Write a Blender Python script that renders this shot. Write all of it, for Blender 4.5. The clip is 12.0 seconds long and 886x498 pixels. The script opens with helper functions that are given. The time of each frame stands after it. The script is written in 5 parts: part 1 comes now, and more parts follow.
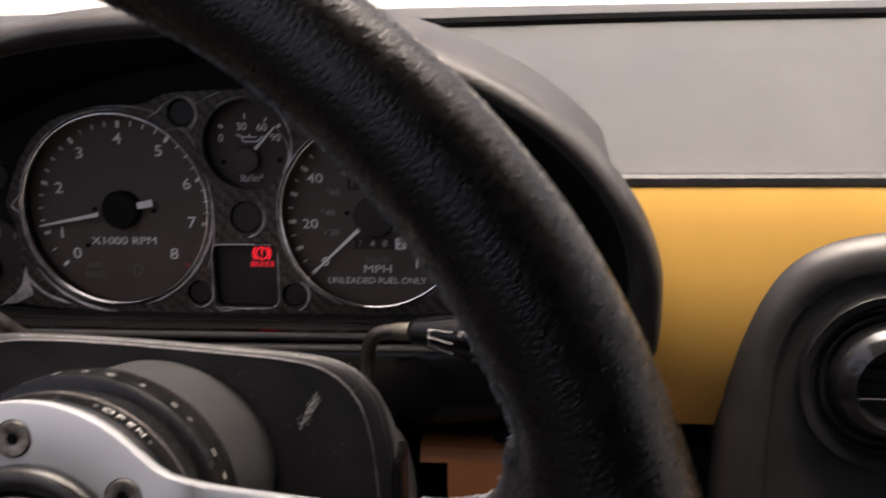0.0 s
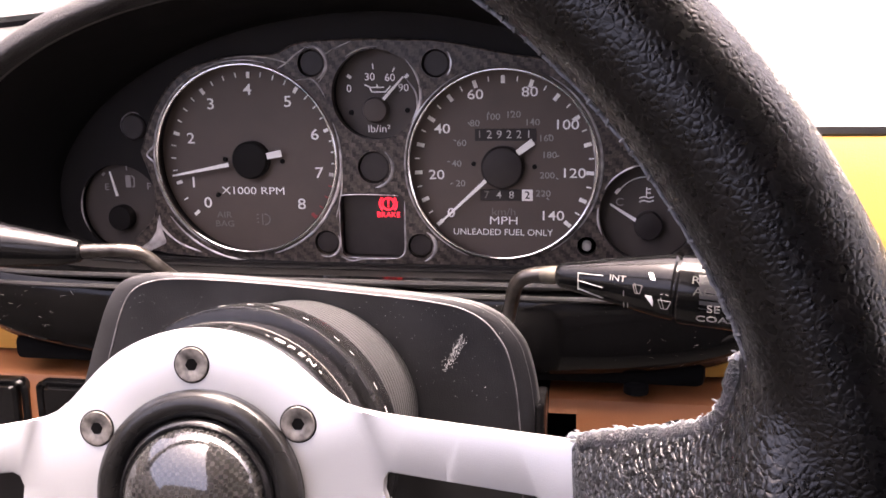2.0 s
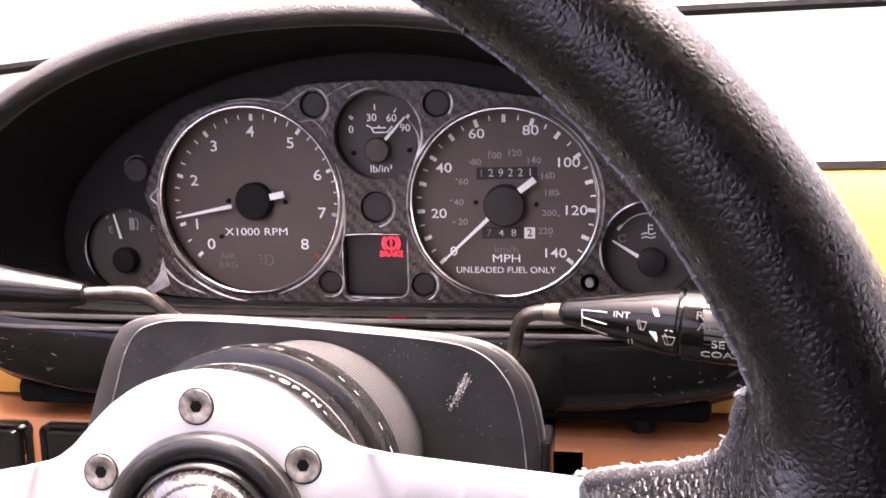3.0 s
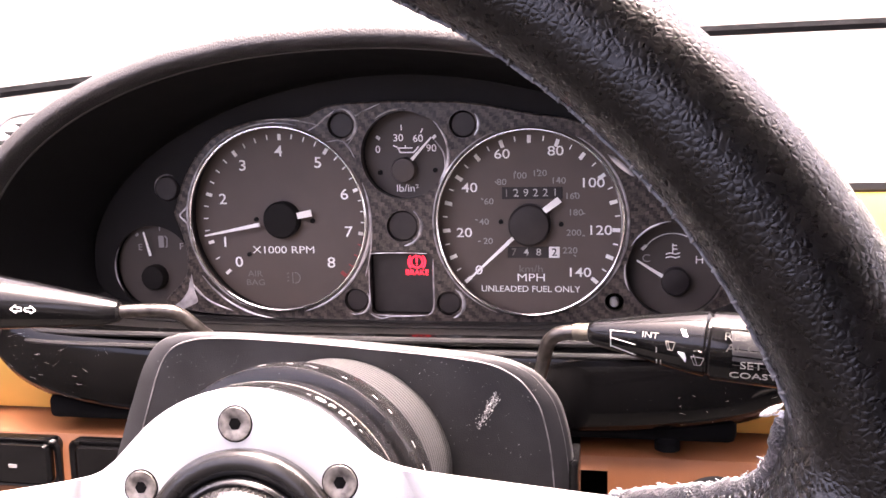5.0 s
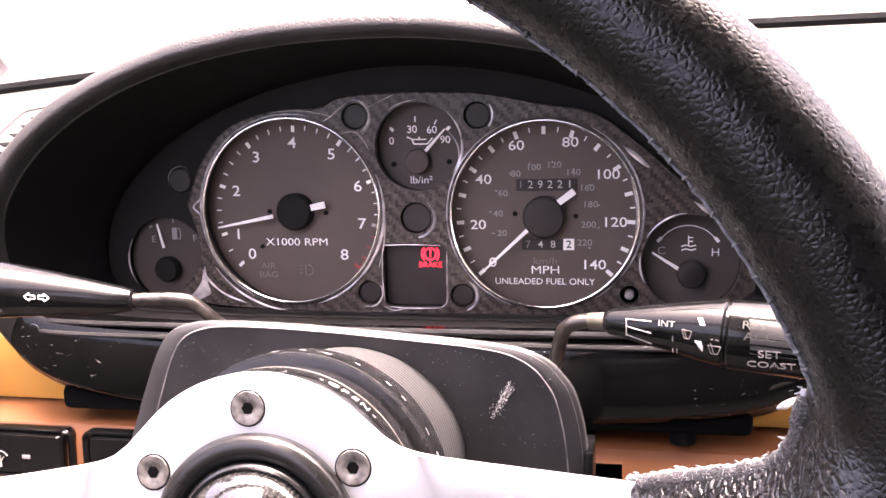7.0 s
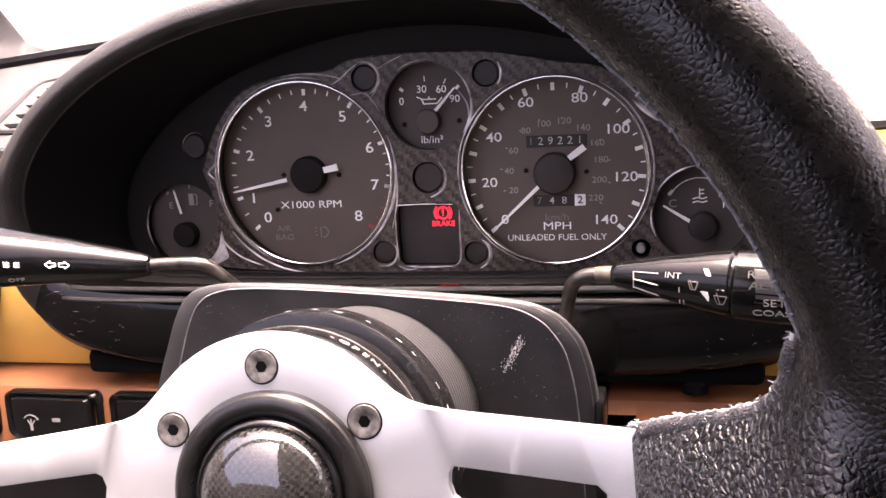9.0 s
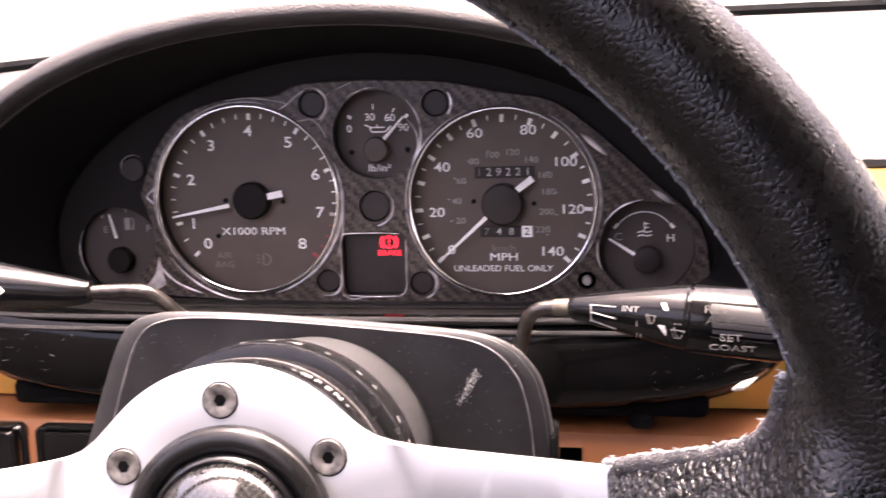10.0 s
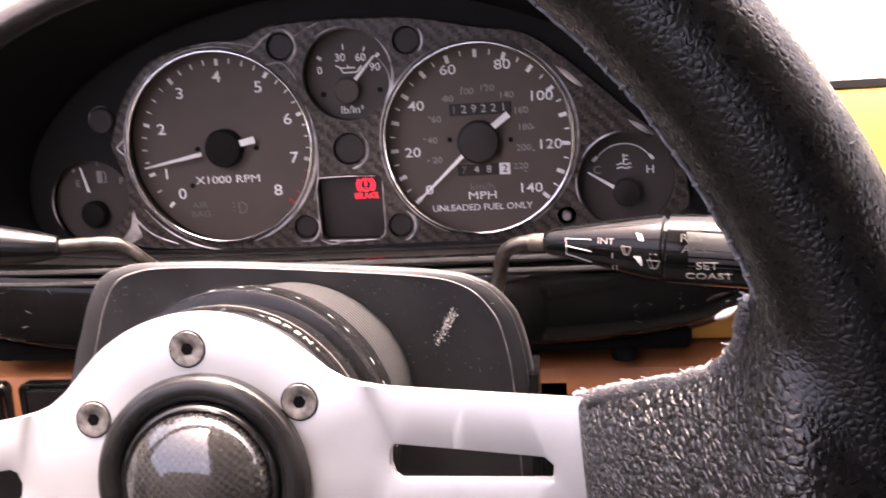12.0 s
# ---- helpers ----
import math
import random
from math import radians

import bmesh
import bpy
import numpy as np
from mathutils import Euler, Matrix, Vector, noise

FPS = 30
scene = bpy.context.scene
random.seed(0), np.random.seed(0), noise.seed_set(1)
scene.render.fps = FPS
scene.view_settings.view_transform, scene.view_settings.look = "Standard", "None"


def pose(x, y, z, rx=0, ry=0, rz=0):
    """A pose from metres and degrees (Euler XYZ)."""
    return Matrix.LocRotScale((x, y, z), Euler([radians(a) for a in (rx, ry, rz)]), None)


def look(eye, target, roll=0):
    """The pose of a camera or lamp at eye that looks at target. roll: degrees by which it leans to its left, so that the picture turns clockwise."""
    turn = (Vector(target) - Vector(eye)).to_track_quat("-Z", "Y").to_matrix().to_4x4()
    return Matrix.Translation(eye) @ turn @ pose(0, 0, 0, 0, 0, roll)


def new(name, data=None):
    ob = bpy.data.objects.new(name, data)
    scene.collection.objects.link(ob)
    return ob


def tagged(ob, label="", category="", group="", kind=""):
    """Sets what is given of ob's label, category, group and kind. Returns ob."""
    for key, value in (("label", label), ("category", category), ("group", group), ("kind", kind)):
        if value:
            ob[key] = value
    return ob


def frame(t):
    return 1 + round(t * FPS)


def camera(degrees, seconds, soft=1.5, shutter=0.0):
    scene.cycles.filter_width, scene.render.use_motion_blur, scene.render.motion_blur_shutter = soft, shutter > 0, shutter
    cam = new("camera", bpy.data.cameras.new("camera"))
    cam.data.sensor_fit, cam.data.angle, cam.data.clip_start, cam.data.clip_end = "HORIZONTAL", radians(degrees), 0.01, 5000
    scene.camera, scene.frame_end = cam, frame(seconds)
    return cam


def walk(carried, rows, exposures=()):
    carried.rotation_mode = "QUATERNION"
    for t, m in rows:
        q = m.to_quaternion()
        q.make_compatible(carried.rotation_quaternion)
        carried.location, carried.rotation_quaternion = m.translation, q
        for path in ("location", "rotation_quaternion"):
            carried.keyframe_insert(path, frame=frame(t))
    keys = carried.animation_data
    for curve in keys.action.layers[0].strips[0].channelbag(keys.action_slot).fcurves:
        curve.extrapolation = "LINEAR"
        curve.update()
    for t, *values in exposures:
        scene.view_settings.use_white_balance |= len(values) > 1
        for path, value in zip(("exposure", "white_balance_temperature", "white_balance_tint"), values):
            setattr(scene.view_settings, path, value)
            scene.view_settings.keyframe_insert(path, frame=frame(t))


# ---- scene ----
cam = camera(51.1, 12.0, shutter=0.55)
PATH = [
    (0, (0.1526, -0.4939, 0.0713), (-0.0252, 1.4659, -0.2858), -0.63),
    (0.5, (0.1377, -0.4928, 0.0618), (-0.1380, 1.4428, -0.3595), -1.02),
    (1, (0.1256, -0.4934, 0.0586), (-0.2218, 1.4225, -0.3985), -1.62),
    (1.5, (0.1248, -0.4932, 0.0579), (-0.2223, 1.4262, -0.3842), -1.18),
    (2, (0.1250, -0.4974, 0.0605), (-0.2130, 1.4296, -0.3546), -0.95),
    (2.5, (0.1235, -0.4959, 0.0578), (-0.2160, 1.4403, -0.3109), -1.07),
    (3, (0.1248, -0.4982, 0.0606), (-0.2191, 1.4437, -0.2725), -1.66),
    (3.5, (0.1221, -0.5002, 0.0649), (-0.2396, 1.4435, -0.2366), -1.62),
    (5.5, (0.1193, -0.5045, 0.0624), (-0.2589, 1.4369, -0.2343), -1.43),
    (6, (0.1185, -0.5033, 0.0607), (-0.2660, 1.4374, -0.2323), -1.27),
    (6.5, (0.1184, -0.5036, 0.0602), (-0.2729, 1.4355, -0.2344), -1.44),
    (7, (0.1188, -0.5025, 0.0578), (-0.2827, 1.4344, -0.2371), -1.53),
    (7.5, (0.1231, -0.5066, 0.0587), (-0.3100, 1.4162, -0.2804), -1.87),
    (7.7, (0.1199, -0.5071, 0.0572), (-0.3357, 1.4078, -0.2973), -1.96),
    (9.3, (0.1259, -0.5064, 0.0579), (-0.3219, 1.4057, -0.3204), -3.37),
    (9.5, (0.1162, -0.5070, 0.0565), (-0.3178, 1.4105, -0.3104), -3.08),
    (10, (0.1106, -0.5046, 0.0587), (-0.1714, 1.4484, -0.2674), -1.52),
    (10.5, (0.1070, -0.5029, 0.0609), (-0.0685, 1.4501, -0.3326), -1.13),
    (11, (0.1136, -0.4934, 0.0539), (-0.0308, 1.4487, -0.4016), -1.76),
    (11.5, (0.1157, -0.4960, 0.0547), (-0.0568, 1.4356, -0.4347), -2.47),
    (12, (0.1177, -0.4982, 0.0551), (-0.1527, 1.4331, -0.3890), -3.78),
]

# the car's frame: the dials stand 0.78 m over the ground and lean back by 15 degrees
CAR = pose(0, 0, 0.78, -15, 0, 0)
walk(cam, [(t, CAR @ look(e, g, r)) for t, e, g, r in PATH],
     [(0.0, 1.85, 7200, 14), (0.5, 2.7, 7200, 17), (1.0, 3.3, 7300, 24), (2.0, 3.75, 7300, 25), (3.5, 4.35, 7250, 28), (7.0, 4.35, 7250, 28),
      (9.5, 3.68, 7450, 27), (10.5, 4.25, 7300, 27), (11.2, 4.3, 7300, 27), (12.0, 3.85, 7500, 26)])


# ---- world and light: bright overcast daylight over an open cabin ----
world = bpy.data.worlds.new("sky")
scene.world = world
world.use_nodes = True
wn, wl = world.node_tree.nodes, world.node_tree.links
sky = wn.new("ShaderNodeTexSky")
sky.sky_type, sky.sun_disc = "NISHITA", False
sky.sun_elevation, sky.sun_rotation = radians(75), radians(30)
sky.air_density, sky.dust_density, sky.ozone_density = 0.5, 10.0, 0.4
wl.new(sky.outputs[0], wn["Background"].inputs[0])
wn["Background"].inputs[1].default_value = 0.15
sun = new("sun", bpy.data.lights.new("sun", "SUN"))
sun.data.energy, sun.data.angle, sun.data.color = 1.5, radians(50), (1.0, 0.99, 0.97)
sun.matrix_world = look((0.40, 0.70, 4.0), (0, 0, 0.8))


# ---- materials ----
def material(name, color, rough=0.5, metal=0.0, vary=0.15, scale=60.0, bump=0.0, bump_scale=900.0, coat=0.0, spec=0.5, rough_vary=0.1):
    """A plain surface with blotches at one scale, fine grain at another, and relief."""
    m = bpy.data.materials.new(name)
    m.use_nodes = True
    n, l = m.node_tree.nodes, m.node_tree.links
    b = n["Principled BSDF"]
    co = n.new("ShaderNodeTexCoord")
    big = n.new("ShaderNodeTexNoise")
    big.inputs["Scale"].default_value, big.inputs["Detail"].default_value = scale, 6
    l.new(co.outputs["Object"], big.inputs["Vector"])
    ramp = n.new("ShaderNodeValToRGB")
    dark = [c * (1 - vary) for c in color]
    light = [min(1, c * (1 + vary)) for c in color]
    ramp.color_ramp.elements[0].color = (*dark, 1)
    ramp.color_ramp.elements[1].color = (*light, 1)
    ramp.color_ramp.elements[0].position, ramp.color_ramp.elements[1].position = 0.3, 0.7
    l.new(big.outputs["Fac"], ramp.inputs[0])
    l.new(ramp.outputs[0], b.inputs["Base Color"])
    fine = n.new("ShaderNodeTexNoise")
    fine.inputs["Scale"].default_value, fine.inputs["Detail"].default_value = bump_scale, 3
    l.new(co.outputs["Object"], fine.inputs["Vector"])
    span = n.new("ShaderNodeMapRange")
    span.inputs["To Min"].default_value, span.inputs["To Max"].default_value = max(0.02, rough - rough_vary), min(1, rough + rough_vary)
    l.new(big.outputs["Fac"], span.inputs["Value"])
    l.new(span.outputs[0], b.inputs["Roughness"])
    b.inputs["Metallic"].default_value = metal
    b.inputs["Coat Weight"].default_value = coat
    b.inputs["Coat Roughness"].default_value = 0.08
    b.inputs["Specular IOR Level"].default_value = spec
    if bump:
        h = n.new("ShaderNodeBump")
        h.inputs["Strength"].default_value, h.inputs["Distance"].default_value = bump, 0.0006
        l.new(fine.outputs["Fac"], h.inputs["Height"])
        l.new(h.outputs[0], b.inputs["Normal"])
    return m


def leather_material(name, color, cell, depth, rough, rim=None):
    """Pebbled leather: soft domes of uneven size with wrinkles between them, browned where it has been rubbed."""
    m = bpy.data.materials.new(name)
    m.use_nodes = True
    n, l = m.node_tree.nodes, m.node_tree.links
    b = n["Principled BSDF"]
    b.inputs["Specular IOR Level"].default_value = 0.44
    co = n.new("ShaderNodeTexCoord")

    def noise_tex(scale, detail):
        k = n.new("ShaderNodeTexNoise")
        k.inputs["Scale"].default_value, k.inputs["Detail"].default_value = scale, detail
        l.new(co.outputs["Object"], k.inputs["Vector"])
        return k

    def calc(op, a, c):
        k = n.new("ShaderNodeMath")
        k.operation = op
        for i, x in enumerate((a, c)):
            if isinstance(x, (int, float)):
                k.inputs[i].default_value = x
            else:
                l.new(x, k.inputs[i])
        return k.outputs[0]
    add = n.new("ShaderNodeMixRGB")
    add.blend_type, add.inputs[0].default_value = "LINEAR_LIGHT", 0.0013
    l.new(co.outputs["Object"], add.inputs[1])
    l.new(noise_tex(cell * 0.7, 2).outputs["Color"], add.inputs[2])

    def pebbles(scale, wide, vec):
        """Rounded tops with narrow creases between them."""
        v = n.new("ShaderNodeTexVoronoi")
        v.feature = "DISTANCE_TO_EDGE"
        v.inputs["Scale"].default_value = scale
        l.new(vec, v.inputs["Vector"])
        k = n.new("ShaderNodeMapRange")
        k.interpolation_type = "SMOOTHERSTEP"
        k.inputs["From Min"].default_value, k.inputs["From Max"].default_value = -wide * 0.5, wide
        l.new(v.outputs["Distance"], k.inputs["Value"])
        return k.outputs[0]
    dome = pebbles(cell, 0.42, add.outputs[0])
    wrinkle = noise_tex(cell * 0.9, 3).outputs["Fac"]
    broad = noise_tex(90, 3).outputs["Fac"]
    height = calc("ADD", calc("MULTIPLY", dome, 1.8), calc("MULTIPLY", wrinkle, 0.45))
    ramp = n.new("ShaderNodeValToRGB")
    ramp.color_ramp.elements[0].color = (*[c * 0.75 for c in color], 1)
    ramp.color_ramp.elements[1].color = (color[0] * 2.0, color[1] * 1.75, color[2] * 1.65, 1)
    ramp.color_ramp.elements[0].position, ramp.color_ramp.elements[1].position = 0.45, 0.78
    l.new(broad, ramp.inputs[0])
    l.new(ramp.outputs[0], b.inputs["Base Color"])
    span = n.new("ShaderNodeMapRange")
    span.inputs["To Min"].default_value, span.inputs["To Max"].default_value = rough - 0.08, rough + 0.12
    l.new(wrinkle, span.inputs["Value"])
    l.new(span.outputs[0], b.inputs["Roughness"])
    h = n.new("ShaderNodeBump")
    h.inputs["Strength"].default_value, h.inputs["Distance"].default_value = 1.0, depth
    l.new(height, h.inputs["Height"])
    l.new(h.outputs[0], b.inputs["Normal"])
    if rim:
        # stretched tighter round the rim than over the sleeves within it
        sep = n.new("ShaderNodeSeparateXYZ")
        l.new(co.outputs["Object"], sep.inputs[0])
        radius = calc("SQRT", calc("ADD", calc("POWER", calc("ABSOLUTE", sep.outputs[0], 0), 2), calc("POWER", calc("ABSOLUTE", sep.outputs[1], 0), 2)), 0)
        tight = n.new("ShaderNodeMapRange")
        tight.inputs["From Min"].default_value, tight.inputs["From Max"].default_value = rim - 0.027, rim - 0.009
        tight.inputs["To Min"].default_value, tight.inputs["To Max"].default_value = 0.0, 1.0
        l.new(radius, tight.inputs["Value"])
        small = calc("ADD", calc("MULTIPLY", pebbles(cell * 1.6, 0.55, co.outputs["Object"]), 0.22), calc("MULTIPLY", wrinkle, 0.03))
        # sleeves coloured paler than the rim, in place of the stronger light on them
        lightened = n.new("ShaderNodeMixRGB")
        lightened.blend_type, lightened.inputs[0].default_value = "MULTIPLY", 1.0
        l.new(ramp.outputs[0], lightened.inputs[1])
        l.new(calc("SUBTRACT", 1.9, calc("MULTIPLY", tight.outputs[0], 1.35)), lightened.inputs[2])
        l.new(lightened.outputs[0], b.inputs["Base Color"])
        both = n.new("ShaderNodeMix")
        l.new(tight.outputs[0], both.inputs[0])
        l.new(height, both.inputs[2])
        l.new(small, both.inputs[3])
        l.new(both.outputs[0], h.inputs["Height"])
        l.new(calc("SUBTRACT", 0.85, calc("MULTIPLY", tight.outputs[0], 0.50)), b.inputs["Specular IOR Level"])
    return m


def carbon_material(name, pitch, low, high, coat, repeat=4.0, loose=0.0):
    """Twill weave under clear resin: bands that run both ways, stepped from row to row; loose weaves break up into flecks."""
    m = bpy.data.materials.new(name)
    m.use_nodes = True
    n, l = m.node_tree.nodes, m.node_tree.links
    b = n["Principled BSDF"]
    co = n.new("ShaderNodeTexCoord")
    sep = n.new("ShaderNodeSeparateXYZ")
    l.new(co.outputs["Object"], sep.inputs[0])

    def calc(op, a, c):
        k = n.new("ShaderNodeMath")
        k.operation = op
        for i, x in enumerate((a, c)):
            if isinstance(x, (int, float)):
                k.inputs[i].default_value = x
            else:
                l.new(x, k.inputs[i])
        return k.outputs[0]
    px = calc("FLOOR", calc("DIVIDE", sep.outputs[0], pitch), 0)
    py = calc("FLOOR", calc("DIVIDE", sep.outputs[1], pitch), 0)
    over = calc("LESS_THAN", calc("FLOORED_MODULO", calc("ADD", px, py), repeat), repeat / 2)
    cells = n.new("ShaderNodeCombineXYZ")
    l.new(px, cells.inputs[0])
    l.new(py, cells.inputs[1])
    patch = n.new("ShaderNodeTexWhiteNoise")
    patch.noise_dimensions = "2D"
    l.new(cells.outputs[0], patch.inputs["Vector"])
    strand = n.new("ShaderNodeTexNoise")
    strand.inputs["Scale"].default_value, strand.inputs["Detail"].default_value = 900, 4
    l.new(co.outputs["Object"], strand.inputs["Vector"])
    blot = n.new("ShaderNodeMapRange")
    blot.inputs["From Min"].default_value, blot.inputs["From Max"].default_value = 0.36, 0.66
    l.new(strand.outputs["Fac"], blot.inputs["Value"])
    fleck = calc("POWER", patch.outputs["Value"], 3.5)
    fac = calc("ADD", calc("MULTIPLY", over, 0.58 - 0.46 * loose), calc("ADD", calc("MULTIPLY", fleck, 0.66 * loose), calc("MULTIPLY", blot.outputs[0], 0.42 - 0.16 * loose)))
    mixed = n.new("ShaderNodeMixRGB")
    mixed.inputs[1].default_value, mixed.inputs[2].default_value = (*low, 1), (*high, 1)
    l.new(fac, mixed.inputs[0])
    l.new(mixed.outputs[0], b.inputs["Base Color"])
    b.inputs["Roughness"].default_value, b.inputs["Specular IOR Level"].default_value = 0.4, 0.5 - 0.25 * loose
    b.inputs["Coat Weight"].default_value, b.inputs["Coat Roughness"].default_value = coat, 0.06
    wave = n.new("ShaderNodeTexNoise")
    wave.inputs["Scale"].default_value = 90
    l.new(co.outputs["Object"], wave.inputs["Vector"])
    h = n.new("ShaderNodeBump")
    h.inputs["Strength"].default_value, h.inputs["Distance"].default_value = 0.12, 0.0010
    l.new(wave.outputs["Fac"], h.inputs["Height"])
    l.new(h.outputs[0], b.inputs["Coat Normal"])
    return m


def glow_material(name, color, strength):
    m = material(name, color, 0.6)
    b = m.node_tree.nodes["Principled BSDF"]
    b.inputs["Emission Color"].default_value, b.inputs["Emission Strength"].default_value = (*color, 1), strength
    return m


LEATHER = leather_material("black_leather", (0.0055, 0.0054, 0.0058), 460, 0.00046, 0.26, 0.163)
# worn welt leather, greyed further to carry the reflection on its upward side
WELT = leather_material("worn_leather_sheen", (0.050, 0.052, 0.058), 900, 0.00020, 0.30)
LACING = material("dark_grey_thread", (0.10, 0.105, 0.115), 0.7, vary=0.6, scale=900, bump=0.6)
SEAM = material("grey_thread", (0.30, 0.31, 0.325), 0.8, vary=0.5, scale=500, bump=0.6)
ALUMINIUM = material("brushed_aluminium", (0.465, 0.48, 0.495), 0.38, 0.55, vary=0.04, scale=30, bump=0.08, bump_scale=2500)
STEEL = material("bolt_steel", (0.150, 0.140, 0.130), 0.42, 0.5, vary=0.55, scale=420)
BEIGE = material("yellowed_plastic", (0.065, 0.057, 0.042), 0.45, vary=0.3, scale=200)
RODS = material("dull_metal_rod", (0.075, 0.068, 0.062), 0.33, 0.85, vary=0.4, scale=200)
CHROME = material("bright_ring", (0.85, 0.84, 0.84), 0.18, 1.0, vary=0.05, scale=80)
# pale tone stands in for bright reflections along the resin edges
GLINT_RESIN = material("resin_glint_edge", (0.46, 0.44, 0.44), 0.16, 0.25, vary=0.6, scale=120, coat=0.8)
HOOD = material("black_vinyl", (0.026, 0.0245, 0.0245), 0.44, vary=0.35, scale=35, bump=0.7, bump_scale=1000)
PLASTIC = material("black_plastic", (0.011, 0.011, 0.012), 0.33, vary=0.3, scale=50, bump=0.12, bump_scale=1800)
SATIN = material("satin_black_plastic", (0.029, 0.029, 0.030), 0.36, vary=0.2, scale=40, bump=0.15, bump_scale=2000)
BEZEL = material("black_bezel_plastic", (0.010, 0.0098, 0.010), 0.22, vary=0.3, scale=60, spec=0.35)
COLUMN = material("grained_grey_plastic", (0.036, 0.036, 0.0385), 0.50, vary=0.25, scale=40, bump=0.25, bump_scale=1800, spec=0.28)
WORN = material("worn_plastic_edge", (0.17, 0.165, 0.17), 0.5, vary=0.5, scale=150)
SCRATCH = material("scuffed_plastic", (0.55, 0.54, 0.52), 0.7, vary=0.6, scale=700)
GLOSS = material("gloss_black_plastic", (0.009, 0.009, 0.010), 0.17, vary=0.3, scale=70, coat=0.15)
GRIP = material("black_grip_plastic", (0.0040, 0.0040, 0.0043), 0.16, vary=0.3, scale=90, spec=0.28, rough_vary=0.05)
DUSTY = material("dusty_black_vinyl", (0.020, 0.0185, 0.018), 0.8, vary=0.4, scale=60, bump=0.5, bump_scale=900, spec=0.15)
COVER = material("black_cover_plastic", (0.0035, 0.0034, 0.0036), 0.12, vary=0.3, scale=70, spec=0.24)
FADED = material("faded_print", (0.034, 0.034, 0.033), 0.6, vary=0.3, scale=900)
HUB = material("grey_machined_hub", (0.031, 0.032, 0.034), 0.5, 0.3, vary=0.12, scale=60)
BLACK_METAL = material("black_anodised_metal", (0.0065, 0.0065, 0.0070), 0.24, vary=0.4, scale=160, spec=0.34)
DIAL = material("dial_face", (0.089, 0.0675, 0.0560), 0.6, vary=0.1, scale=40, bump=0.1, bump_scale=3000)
# the dial face darkened: the shade of the small recesses put into the colour
SHADED_DIAL = material("shaded_dial_face", (0.050, 0.039, 0.033), 0.6, vary=0.1, scale=40, bump=0.1, bump_scale=3000)
PANEL = material("cluster_black", (0.0040, 0.0038, 0.0038), 0.7, vary=0.2, scale=60, spec=0.15)
MASK = material("dial_mask", (0.0075, 0.0062, 0.0058), 0.6, vary=0.2, scale=60, spec=0.2)
CAP = material("needle_cap", (0.0065, 0.0055, 0.0052), 0.7, vary=0.1, spec=0.2)
SMOKED = material("smoked_lens", (0.026, 0.0215, 0.0210), 0.45, vary=0.2, scale=80, spec=0.3)
PALE = material("worn_pale_print", (0.46, 0.45, 0.43), 0.6, vary=0.5, scale=900)
WHITE = material("white_print", (0.90, 0.89, 0.86), 0.6, vary=0.05)
GREY = material("grey_print", (0.27, 0.26, 0.25), 0.6, vary=0.1)
DIM = material("dim_print", (0.170, 0.155, 0.145), 0.6, vary=0.1)
RED = material("red_print", (0.35, 0.05, 0.05), 0.6, vary=0.1)
GLOW = glow_material("red_warning_lamp", (1.0, 0.025, 0.045), 0.20)
CARBON = carbon_material("carbon_weave", 0.0019, (0.0050, 0.0040, 0.0037), (0.120, 0.096, 0.082), 0.06, 4.0, 0.6)
CARBON_FINE = carbon_material("carbon_weave_fine", 0.0012, (0.010, 0.0098, 0.0098), (0.026, 0.025, 0.025), 1.0, 2.0)
CARBON_FINE.node_tree.nodes["Principled BSDF"].inputs["Coat IOR"].default_value = 1.85
CARBON_FINE.node_tree.nodes["Principled BSDF"].inputs["Specular IOR Level"].default_value = 0.15
YELLOW = material("yellow_painted_fascia", (0.64, 0.375, 0.090), 0.42, vary=0.06, scale=20, bump=0.15, bump_scale=1200)
ORANGE = material("tan_lower_panel", (0.165, 0.062, 0.024), 0.5, vary=0.08, scale=25, bump=0.2, bump_scale=1200)
PAD = material("dash_vinyl", (0.034, 0.0335, 0.0325), 0.46, vary=0.2, scale=12, bump=0.3, bump_scale=900)
TRIM = material("grey_pillar_trim", (0.0125, 0.0110, 0.0128), 0.55, vary=0.1, scale=20, bump=0.2, spec=0.3)
RUBBER = material("black_rubber", (0.0025, 0.0025, 0.003), 0.9, vary=0.2, spec=0.06)
BLOCKER = material("light_blocker_black", (0.06, 0.058, 0.056), 0.9, vary=0.1, scale=40, bump=0.5)
CARPET = material("dark_carpet", (0.03, 0.03, 0.03), 0.95, vary=0.4, scale=300, bump=0.8)
CARD = material("door_card", (0.05, 0.048, 0.047), 0.7, vary=0.2, scale=30, bump=0.3)
BODY = material("pale_car_paint", (0.80, 0.80, 0.76), 0.3, vary=0.03, scale=8, coat=0.5)
CONCRETE = material("pale_concrete", (0.46, 0.45, 0.42), 0.9, vary=0.15, scale=1.5, bump=0.5, bump_scale=80)
GLASS = bpy.data.materials.new("windscreen_glass")
GLASS.use_nodes = True
gb = GLASS.node_tree.nodes["Principled BSDF"]
gb.inputs["Transmission Weight"].default_value, gb.inputs["Roughness"].default_value, gb.inputs["IOR"].default_value = 1.0, 0.0, 1.45

# ---- building blocks ----
FACE = pose(0, 0, 0, 90)          # local x right, y up, z towards the driver
SHIFT = {}


